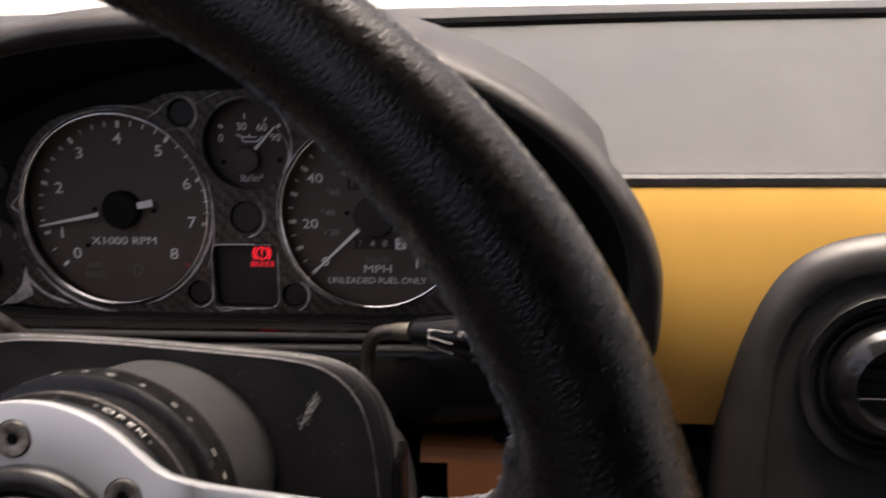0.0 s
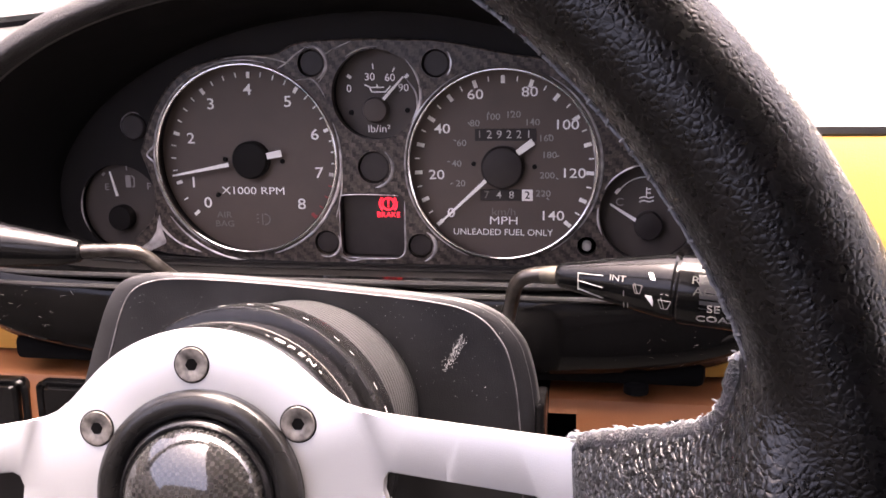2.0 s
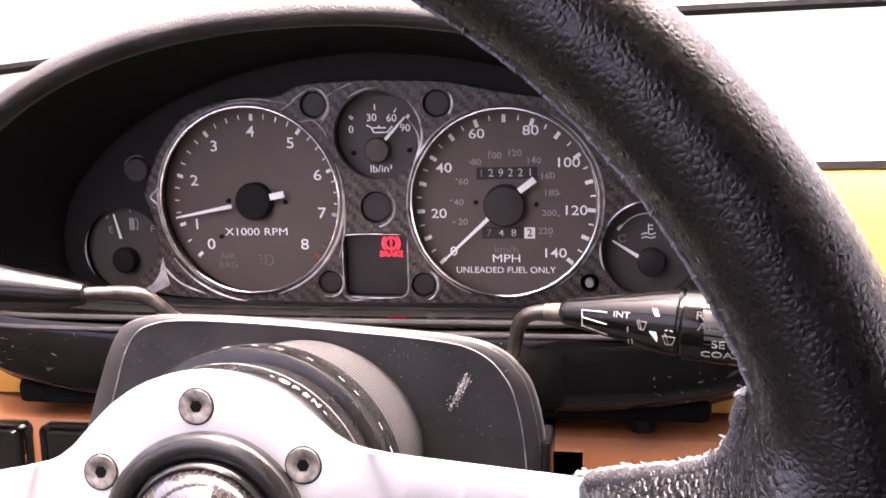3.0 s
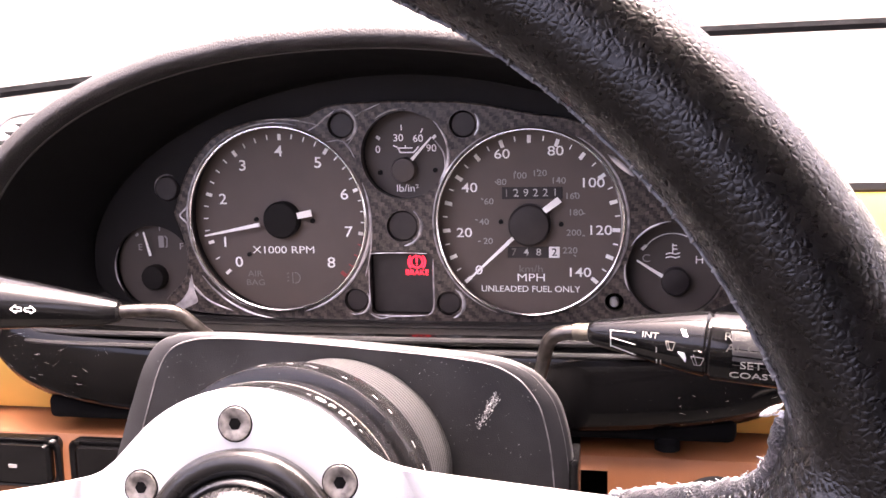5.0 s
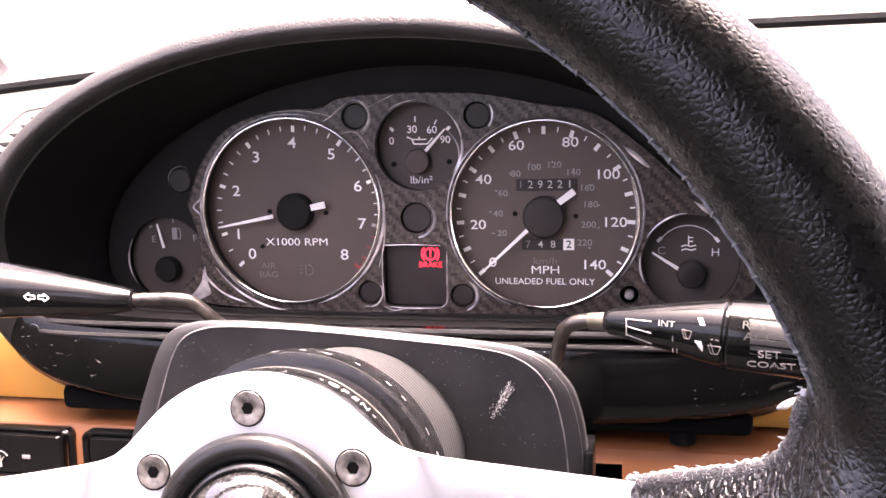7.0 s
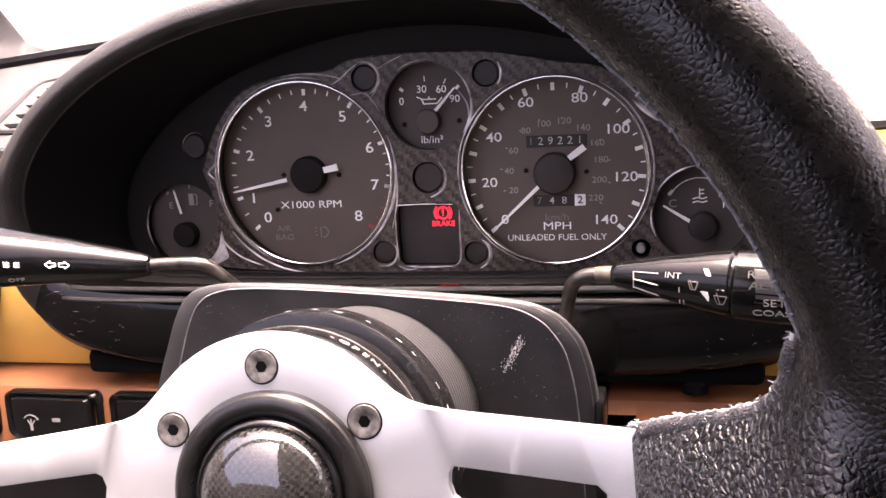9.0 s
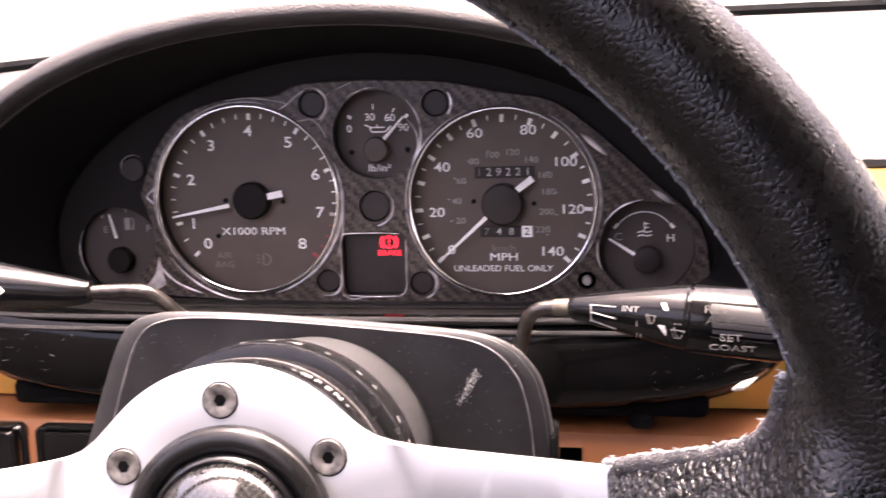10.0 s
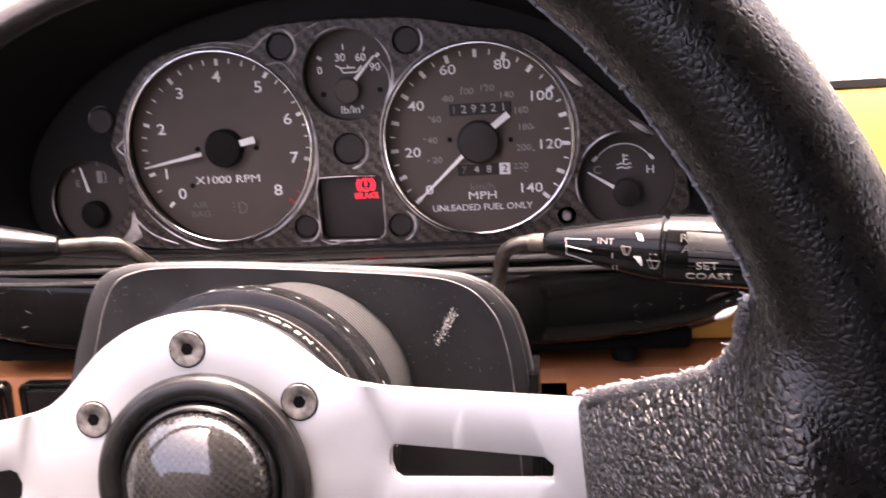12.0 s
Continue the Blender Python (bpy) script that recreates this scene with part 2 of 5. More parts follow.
def thing(name, label, category, at=None, local=False, kind="", group=""):
    """An empty at a pose in the car's frame; its meshes are given in the car's frame, or in its own if local."""
    at = at if at is not None else Matrix()
    ob = new(name)
    ob.empty_display_size = 0.02
    ob.matrix_world = CAR @ at
    SHIFT[ob] = Matrix() if local else at.inverted()
    return tagged(ob, label, category, group, kind)


def part(name, bm, mat, parent, label="", smooth=True, kind=""):
    me = bpy.data.meshes.new(name)
    bm.transform(SHIFT[parent])
    bmesh.ops.recalc_face_normals(bm, faces=bm.faces)
    bm.to_mesh(me)
    bm.free()
    me.materials.append(mat)
    if smooth:
        me.shade_smooth()
        me.set_sharp_from_angle(angle=radians(35))
    ob = new(name, me)
    ob.parent = parent
    SHIFT[ob] = SHIFT[parent]
    return tagged(ob, label, kind=kind)


def loft(loops, closed=True, caps=True, ring=False):
    """Skin between loops of points; closed loops, optional end caps; ring joins the last loop to the first."""
    bm = bmesh.new()
    vs = [[bm.verts.new(p) for p in lp] for lp in loops]
    k = len(vs[0])
    pairs = list(zip(vs, vs[1:])) + ([(vs[-1], vs[0])] if ring else [])
    for a, b in pairs:
        for i in range(k if closed else k - 1):
            j = (i + 1) % k
            bm.faces.new((a[i], a[j], b[j], b[i]))
    if caps and not ring and closed:
        bm.faces.new(vs[0][::-1])
        bm.faces.new(vs[-1])
    return bm


def revolve(profile, n=48, center=(0, 0, 0), closed=False):
    """Turn (radius, height) pairs round local z. closed: the profile is a loop (a ring)."""
    loops = [[(center[0] + r * math.cos(a), center[1] + r * math.sin(a), center[2] + h)
              for a in (2 * math.pi * i / n for i in range(n))] for r, h in profile]
    return loft(loops, True, not closed, closed)


def ring(r, tube, center=(0, 0, 0), n=64, k=8, flat=1.0):
    return revolve([(r + tube * math.cos(a), tube * flat * math.sin(a)) for a in (2 * math.pi * i / k for i in range(k))], n, center, True)


def tube(points, radii, n=12, caps=True):
    """A round bar along a path."""
    pts = [Vector(p) for p in points]
    loops = []
    side = None
    for i, p in enumerate(pts):
        d = (pts[min(i + 1, len(pts) - 1)] - pts[max(i - 1, 0)]).normalized()
        if side is None:
            side = d.orthogonal().normalized()
        side = (side - d * side.dot(d)).normalized()
        up = d.cross(side)
        r = radii[i] if isinstance(radii, (list, tuple)) else radii
        loops.append([p + (side * math.cos(a) + up * math.sin(a)) * r for a in (2 * math.pi * j / n for j in range(n))])
    return loft(loops, True, caps)


def spline(points, steps=8):
    """A smooth line through points."""
    p = [Vector(q) for q in points]
    p = [2 * p[0] - p[1]] + p + [2 * p[-1] - p[-2]]
    out = []
    for i in range(1, len(p) - 2):
        for s in range(steps):
            t = s / steps
            out.append(0.5 * ((2 * p[i]) + (p[i + 1] - p[i - 1]) * t + (2 * p[i - 1] - 5 * p[i] + 4 * p[i + 1] - p[i + 2]) * t * t
                              + (3 * p[i] - p[i - 1] - 3 * p[i + 1] + p[i + 2]) * t ** 3))
    return out + [p[-2]]


def block(x0, x1, y0, y1, z0, z1, bevel=0.002, segments=2):
    bm = bmesh.new()
    bmesh.ops.create_cube(bm, size=1)
    bm.transform(Matrix.LocRotScale(((x0 + x1) / 2, (y0 + y1) / 2, (z0 + z1) / 2), None, (x1 - x0, y1 - y0, z1 - z0)))
    if bevel:
        bmesh.ops.bevel(bm, geom=list(bm.edges), offset=bevel, segments=segments, affect="EDGES", profile=0.5)
    return bm


def rounded(w, h, r, n=6, cx=0.0, cy=0.0):
    """The outline of a rounded rectangle."""
    out = []
    for sx, sy, a0 in ((1, 1, 0), (-1, 1, 90), (-1, -1, 180), (1, -1, 270)):
        for i in range(n + 1):
            a = radians(a0 + 90 * i / n)
            out.append((cx + sx * (w / 2 - r) + r * math.cos(a), cy + sy * (h / 2 - r) + r * math.sin(a)))
    return out


def circle(cx, cy, r, n=48):
    return [(cx + r * math.cos(2 * math.pi * i / n), cy + r * math.sin(2 * math.pi * i / n)) for i in range(n)]


def sheet(outline, holes=(), z0=0.0, z1=0.0):
    """A flat plate with holes between two heights, in local x, y."""
    bm = bmesh.new()
    edges = []
    for lp in (outline, *holes):
        vs = [bm.verts.new((x, y, z1)) for x, y in lp]
        edges += [bm.edges.new((vs[i], vs[(i + 1) % len(vs)])) for i in range(len(vs))]
    bmesh.ops.triangle_fill(bm, use_beauty=True, use_dissolve=False, edges=edges)
    if z0 != z1:
        got = bmesh.ops.extrude_face_region(bm, geom=list(bm.faces))
        for v in got["geom"]:
            if isinstance(v, bmesh.types.BMVert):
                v.co.z = z0
    return bm


def bar(x0, y0, x1, y1, w0, w1, z=0.0, thick=0.0004):
    """A thin flat stroke from one point to another."""
    d = Vector((x1 - x0, y1 - y0)).normalized()
    s = Vector((-d.y, d.x))
    q = [(x0 + s.x * w0 / 2, y0 + s.y * w0 / 2), (x0 - s.x * w0 / 2, y0 - s.y * w0 / 2),
         (x1 - s.x * w1 / 2, y1 - s.y * w1 / 2), (x1 + s.x * w1 / 2, y1 + s.y * w1 / 2)]
    return loft([[(x, y, z) for x, y in q], [(x, y, z + thick) for x, y in q]])


def join(parts):
    """Several bmeshes as one."""
    out = bmesh.new()
    for b in parts:
        me = bpy.data.meshes.new("tmp")
        b.to_mesh(me)
        b.free()
        out.from_mesh(me)
        bpy.data.meshes.remove(me)
    return out


TEXTS = []


def text(words, size, mat, parent, at, wide=1.2, name="lettering", align="CENTER"):
    """Printed words in the parent's local frame; turned into meshes at the end."""
    cu = bpy.data.curves.new(name, "FONT")
    cu.body, cu.size, cu.align_x, cu.align_y, cu.extrude = words, size, align, "CENTER", 0.00008
    cu.resolution_u = 4
    cu.offset = size * 0.006 if name == "numeral" else 0.0
    TEXTS.append((cu, mat, parent, at @ Matrix.Diagonal((wide, 1, 1, 1)), name))


def at2(x, y, z=0.0005, turn=0):
    return pose(x, y, z, 0, 0, turn)


# ---- the setting: ground, cabin shell, windscreen ----
def flat_structure(name, bm, mat, label, category, smooth=True):
    me = bpy.data.meshes.new(name)
    bmesh.ops.recalc_face_normals(bm, faces=bm.faces)
    bm.to_mesh(me)
    bm.free()
    me.materials.append(mat)
    if smooth:
        me.shade_smooth()
        me.set_sharp_from_angle(angle=radians(35))
    ob = new(name, me)
    return tagged(ob, label, category, kind="structure")


flat_structure("ground", block(-400, 400, -400, 400, -0.3, 0.0, 0), CONCRETE, "pale concrete ground spreading to the horizon", "ground")
flat_structure("floor", block(-0.47, 1.23, -0.82, 0.75, 0.16, 0.19, 0), CARPET, "dark carpeted floor of the cabin", "floor")
# cabin walls out of view; their heights are set to shape the incoming light
flat_structure("wall_left", block(-0.52, -0.48, -0.86, 0.20, 0.15, 1.01, 0.01), CARD, "unseen dark door card beside the driver's place, raised to block light", "wall")
flat_structure("wall_right", block(1.24, 1.28, -0.86, 0.20, 0.15, 0.77, 0.01), CARD, "unseen dark door card on the passenger's side, kept low to admit light", "wall")
flat_structure("wall_rear", block(-0.48, 1.24, -0.86, -0.82, 0.15, 1.06, 0.01), CARPET, "unseen dark plain wall added behind the driver to limit light from the rear", "wall")
# added out of view: panel and roof sheet that block part of the sky
flat_structure("wall_quarter_blocker", block(0.02, 1.28, -0.86, -0.84, 1.065, 1.28, 0.004), BLOCKER, "unseen black panel added to block light from behind on the right", "wall")
flat_structure("ceiling_blocker", block(0.02, 1.28, -0.86, -0.13, 1.285, 1.300, 0.004), BLOCKER, "unseen black sheet added over part of the cabin to block skylight", "soft top")
flat_structure("wall_front", block(-0.48, 1.24, 0.62, 0.66, 0.15, 0.74, 0.0), CARPET, "dark bulkhead under the dashboard", "wall")


def screen_base(x):
    """The foot of the windscreen in the car's frame: bowed towards the sides."""
    y = 0.300 - 0.13 * (x - 0.38) ** 2 - 0.36 * max(0.0, -x) ** 2
    return Vector((x, y, 0.0225 + 0.29 * (y + 0.03)))


def windscreen():
    ob = thing("window_1", "curved clear windscreen in a black seal above the dashboard", "windscreen", Matrix.Translation((0.38, 0.3, 0.12)), kind="structure")
    xs = [-0.44 + 1.64 * i / 40 for i in range(41)]
    lean = Vector((0, -0.30, 0.42))
    low = [screen_base(x) + Vector((0, 0.004, 0.004)) for x in xs]
    n = Vector((0, 0.003, 0.002))
    pane = loft([low, [p + lean for p in low], [p + lean + n for p in low], [p + n for p in low]], closed=False, caps=False, ring=True)
    g = part("pane", pane, GLASS, ob, "clear curved glass")
    g.visible_shadow = False
    prof = [(-0.004, -0.004), (-0.005, 0.004), (-0.001, 0.0085), (0.010, 0.008), (0.012, -0.004)]
    part("seal", loft([[p + Vector((0, a, b - 0.001)) for a, b in prof] for p in [screen_base(x) for x in xs]]), RUBBER, ob, "black rubber seal")
    head = [p + lean for p in low]
    part("header", tube(head, 0.022, 10), TRIM, ob, "grey header rail")
    # pillar trims: a broad foot on the dash, its top edge running out thin below the seal
    foot = spline([(-0.3480, 0.1950, 0.0880), (-0.3570, 0.1850, 0.0850), (-0.3635, 0.1740, 0.0820), (-0.3670, 0.1640, 0.0795), (-0.3760, 0.1560, 0.0780), (-0.3900, 0.1450, 0.0770), (-0.4150, 0.1200, 0.0800), (-0.4600, 0.0600, 0.1000)], 5)
    foot = [p - Vector((0, 0, 0.004)) for p in foot]
    crest = spline([(-0.3535, 0.1970, 0.0880), (-0.3656, 0.2050, 0.0894), (-0.3916, 0.2180, 0.0959), (-0.4032, 0.2220, 0.0996), (-0.4124, 0.2240, 0.1036), (-0.4163, 0.2200, 0.1133), (-0.4165, 0.2050, 0.1278), (-0.4122, 0.1650, 0.1577)], 5)
    rise = Vector((-0.02, -0.30, 0.42))
    for side in (-1, 1):
        def put(p):
            return p if side < 0 else Vector((0.76 - p.x, p.y, p.z))
        loops = []
        for a, c in zip(foot, crest):
            mid = a.lerp(c, 0.5) + Vector((-0.006, 0.006, -0.003)) * min(1.0, (c - a).length / 0.03)
            loops.append([put(p) for p in spline([a, a.lerp(mid, 0.6) + Vector((0.0, -0.0015, 0.0)), mid, c.lerp(mid, 0.25), c], 3) + [c + Vector((-0.002, 0.006, 0.0)), a + Vector((-0.004, 0.008, -0.008))]])
        end = [p for p in loops[-1]]
        loops += [[p + rise * (0.25 * k) for p in end] for k in (1, 2, 3, 4)]
        part("pillar", loft(loops), TRIM, ob, "grey windscreen pillar trim")


windscreen()


def bonnet():
    ob = thing("bonnet", "pale painted car bonnet beyond the windscreen", "car bonnet", Matrix.Translation((0.38, 0.9, 0.15)))
    loops = []
    for i in range(13):
        f = i / 12
        y = 0.34 + 1.0 * f
        row = []
        for j in range(25):
            u = -1 + 2 * j / 24
            x = 0.38 + 0.76 * u * (1 - 0.12 * f)
            yy = y - 0.10 * u * u
            row.append((x, yy, 0.10 + 0.27 * (yy - 0.3) - 0.09 * f * f - 0.05 * u ** 4))
        loops.append(row)
    under = [[(x, y, z - 0.004) for x, y, z in r] for r in loops]
    part("bonnet_skin", loft([a + b[::-1] for a, b in zip(loops, under)]), BODY, ob)


bonnet()


# ---- dashboard ----
def swept(profile, x0, x1, n=2):
    return loft([[(x0 + (x1 - x0) * i / n, y, z) for y, z in profile] for i in range(n + 1)])


def dashboard():
    ob = thing("dashboard", "dashboard with grey vinyl top, yellow painted fascia and tan lower panel", "dashboard", Matrix.Translation((0.38, 0.1, -0.1)))
    top = [(-0.030, 0.0178), (-0.0355, 0.0190), (-0.0365, 0.0205), (-0.0340, 0.0222), (-0.020, 0.0262), (0.02, 0.0375), (0.10, 0.0605),
           (0.20, 0.0895), (0.32, 0.1240), (0.40, 0.1400), (0.40, 0.10), (0.0, 0.0178)]
    part("top_pad", swept(top, -0.46, -0.205, 6), PAD, ob, "grey grained vinyl top pad")
    part("top_pad", swept(top, 0.190, 1.22, 20), PAD, ob, "grey grained vinyl top pad")
    back = [(0.030, 0.0403)] + top[6:11] + [(0.030, 0.0178)]
    part("top_pad", swept(back, -0.205, 0.190, 10), PAD, ob, "grey grained vinyl top pad")
    fas = [(-0.0382, 0.0168), (-0.0405, 0.010), (-0.0425, 0.000), (-0.0445, -0.015), (-0.0453, -0.032), (-0.0448, -0.050), (-0.0420, -0.070), (-0.0365, -0.088), (-0.0270, -0.1055), (0.0, -0.1055), (0.0, 0.0168)]
    tall = [(y, z + 0.0050 if z > 0.0 else z) for y, z in fas]
    part("fascia", swept(tall, -0.46, -0.212, 6), YELLOW, ob, "yellow painted fascia")
    part("fascia", swept([(y, z + 0.0024 if z > 0.0 else z) for y, z in fas], 0.200, 1.22, 20), YELLOW, ob, "yellow painted fascia")
    mid = [(-0.0420, -0.070), (-0.0365, -0.088), (-0.0270, -0.1055), (0.0, -0.1055), (0.0, -0.070)]
    part("fascia", swept(mid, -0.212, 0.200, 6), YELLOW, ob, "yellow painted fascia")
    for x0, x1, up in ((-0.46, -0.205, 0.0050), (0.190, 1.22, 0.0024)):
        strip = [(-0.0310, 0.0168 + up), (-0.0378, 0.0168 + up), (-0.0388, 0.0180 + up), (-0.0388, 0.0213 + up), (-0.0376, 0.0229 + up), (-0.0310, 0.0234 + up)]
        part("edge_strip", swept(strip, x0, x1, 8), SATIN, ob, "dark strip between top pad and fascia")
    low = [(-0.020, -0.107), (-0.045, -0.1085), (-0.0525, -0.1115), (-0.056, -0.120), (-0.057, -0.150), (-0.050, -0.156), (0.0, -0.156), (0.0, -0.107)]
    knee = [(-0.010, -0.158), (-0.035, -0.160), (-0.030, -0.25), (-0.010, -0.40), (0.02, -0.40), (0.02, -0.158)]
    part("knee_panel", swept(knee, -0.46, 0.245, 6), PLASTIC, ob, "dark knee panel")
    part("lower_panel_left", swept(low, -0.46, -0.060, 6), ORANGE, ob, "tan lower panel")
    part("lower_panel_right", swept(low, 0.114, 0.230, 4), ORANGE, ob, "tan lower panel")
    part("lower_panel_right", swept([(-0.020, -0.107), (-0.045, -0.1085), (-0.0525, -0.1115), (-0.0555, -0.1180), (0.0, -0.1180), (0.0, -0.107)], 0.1000, 0.114, 2), ORANGE, ob, "tan lower panel")
    part("lower_trim", swept([(y + 0.030, z) for y, z in low], 0.230, 0.250, 2), RUBBER, ob, "dark trim beside the centre panel")
    part("lower_panel_far", swept(low, 0.515, 1.22, 4), ORANGE, ob, "tan lower panel")
    part("recess", block(-0.06, 0.114, -0.01, 0.02, -0.33, -0.107, 0), PANEL, ob, "dark gap under the column")


dashboard()


def vent(x, z, label):
    """A round air outlet: stepped bezel, ball and cross blades."""
    ob = thing("air_vent", label, "air vent", Matrix.Translation((x, -0.052, z)) @ FACE, local=True, group="round air vents")
    part("bezel", revolve([(0.0445, -0.014), (0.0450, 0.000), (0.0435, 0.0025), (0.0395, 0.0015), (0.0365, -0.003), (0.0355, -0.012)], 64, closed=True), PLASTIC, ob)
    part("inner_ring", revolve([(0.0352, -0.012), (0.0352, -0.002), (0.0340, 0.000), (0.0328, -0.003), (0.0325, -0.012)], 64, closed=True), GLOSS, ob)
    ball = revolve([(0.0324, -0.012), (0.0312, -0.004), (0.0285, 0.003), (0.0245, 0.0080), (0.0205, 0.0105), (0.0190, 0.0085), (0.0175, 0.000), (0.0175, -0.012)], 64, closed=True)
    part("ball", ball, GLOSS, ob, "gloss black outlet ball")
    for k in range(3):
        part("blade", block(-0.0172, 0.0172, -0.0075 + 0.0075 * k - 0.0007, -0.0075 + 0.0075 * k + 0.0007, -0.012, 0.003, 0.0004, 1), PLASTIC, ob)
    part("backing", revolve([(0.0300, -0.0135), (0.0300, -0.0125)], 32), RUBBER, ob)
    return ob


def vent_panel():
    """The black centre panel with the pair of round vents; its sides spread downwards."""
    ob = thing("centre_panel", "black plastic centre panel with rounded shoulders on the fascia", "dash panel", Matrix.Translation((0.381, -0.04, -0.08)))
    right = spline([(0.381, 0, 0.000), (0.435, 0, -0.0005), (0.469, 0, -0.0075), (0.490, 0, -0.023), (0.5040, 0, -0.052), (0.5100, 0, -0.088), (0.5125, 0, -0.12), (0.514, 0, -0.17), (0.515, 0, -0.33)], 6)
    line = [(p.x, p.z) for p in right]
    line += [(0.762 - x, z) for x, z in line[::-1][:-1]]
    cx, cz = 0.381, -0.14

    def inset(d, y):
        out = []
        for i, (x, z) in enumerate(line):
            v = Vector((cx - x, cz - z))
            out.append(Vector((x, 0, z)) + Vector((v.x, 0, v.y)).normalized() * d + Vector((0, y, 0)))
        return out
    part("border", loft([inset(0.0, -0.020), inset(0.0, -0.040), inset(0.0020, -0.0460), inset(0.0065, -0.0510), inset(0.0125, -0.0535), inset(0.0180, -0.0525), inset(0.0215, -0.0490), inset(0.0220, -0.0470)], caps=False), SATIN, ob, "rounded satin black border")
    part("face", loft([inset(0.0205, -0.030), inset(0.0205, -0.0478), inset(0.0235, -0.0486)]), SATIN, ob, "satin black face plate")


vent_panel()
vent(0.328, -0.0735, "round black air vent in the centre panel")
vent(0.434, -0.0735, "round black air vent in the centre panel")
vent(-0.297, -0.045, "round black air vent at the end of the fascia")


def switch(x0, x1, z0, z1, mark):
    w, h = x1 - x0, z1 - z0
    ob = thing("dash_switch", "black rocker switch set in the tan lower panel", "switch", Matrix.Translation(((x0 + x1) / 2, -0.0565, (z0 + z1) / 2)) @ FACE, local=True, group="dash switches")
    part("frame", loft([[(x, y, z) for x, y in rounded(w * s, h * s2, 0.006)] for s, s2, z in ((1, 1, -0.006), (1, 1, 0.0015), (0.96, 0.94, 0.0030), (0.88, 0.84, 0.0020), (0.86, 0.82, -0.003))]), GRIP, ob)
    part("rocker", loft([[(x, y, z) for x, y in rounded(w * 0.82 * s, h * 0.78 * s, 0.003)] for s, z in ((1, -0.002), (1, 0.0035), (0.94, 0.0050))]), GRIP, ob)
    part("ridge", block(w * 0.02, w * 0.10, -h * 0.08, -h * 0.03 + 0.0007, 0.0046, 0.0056, 0.0002, 1), WORN, ob)
    if mark:
        fan = [bar(-0.013 + 0.0055 * math.cos(a), -0.004 + 0.0055 * math.sin(a), -0.013 + 0.0055 * math.cos(a + 0.35), -0.004 + 0.0055 * math.sin(a + 0.35), 0.0006, 0.0006, 0.005)
               for a in (0.5, 0.9, 1.3, 1.7, 2.1)]
        fan += [bar(-0.013, -0.005, -0.013 + 0.004 * math.cos(a), -0.005 + 0.004 * math.sin(a), 0.0007, 0.0004, 0.005) for a in (0.9, 1.57, 2.2)]
        fan.append(bar(-0.013, -0.008, -0.013, -0.004, 0.0016, 0.0016, 0.005))
        part("symbol", join(fan), GREY, ob, "printed lamp symbol", smooth=False)


switch(-0.251, -0.187, -0.142, -0.1125, True)
switch(-0.182, -0.118, -0.142, -0.1125, False)
switch(-0.320, -0.256, -0.142, -0.1125, False)


def boss(name, x, y, z, r, depth, mat, label, category):
    ob = thing(name, label, category, Matrix.Translation((x, y, z)) @ FACE, local=True)
    part("body", revolve([(r, -depth), (r, -0.002), (r * 0.93, 0.0), (r * 0.7, 0.0015), (r * 0.68, 0.0005)], 32), mat, ob)
    part("collar", ring(r * 1.08, r * 0.12, (0, 0, -0.002), 32), PLASTIC, ob)


boss("ignition_switch", 0.166, -0.062, -0.136, 0.0165, 0.01, PLASTIC, "round black ignition switch below the instrument hood", "ignition switch")


def demister():
    ob = thing("side_demister", "pale side demister grille let into the dash top", "demister grille", Matrix.Translation((-0.28, 0.05, 0.046)))

    def on_pad(x, y, up):
        return Vector((x, y, 0.03175 + 0.2875 * y + up))
    corner = [(-0.226, 0.006), (-0.262, 0.006), (-0.284, 0.008), (-0.291, 0.020), (-0.305, 0.062), (-0.319, 0.104), (-0.316, 0.116), (-0.300, 0.122), (-0.262, 0.126), (-0.226, 0.128)]
    line = spline([on_pad(x, y, 0.0008) for x, y in corner], 5)
    part("frame", tube(line, 0.0022, 8), TRIM, ob, "pale raised frame")
    plate = [(p.x, p.y) for p in line]
    part("plate", loft([[on_pad(x, y, d) for x, y in plate] for d in (0.0003, 0.0012)]), PAD, ob, "grained plate")
    for k in range(5):
        y = 0.013 + 0.019 * k
        x0 = -0.276 - 0.0050 * k
        quad = [(x0, y), (-0.236, y + 0.004), (-0.236, y + 0.012), (x0 - 0.009, y + 0.007)]
        part("slot", loft([[on_pad(x, yy, d) for x, yy in quad] for d in (0.0011, 0.0018)]), RUBBER, ob, "dark slot")


demister()


# ---- the hood round the instruments ----
def superellipse(a, th, cx, cz, up, down, pw_up, pw_down):
    c, s = math.cos(th), math.sin(th)
    b, pw = (up, pw_up) if s >= 0 else (down, pw_down)
    x = math.copysign(abs(c) ** (2 / pw), c) * a
    z = math.copysign(abs(s) ** (2 / pw), s) * b
    return cx + x, cz + z


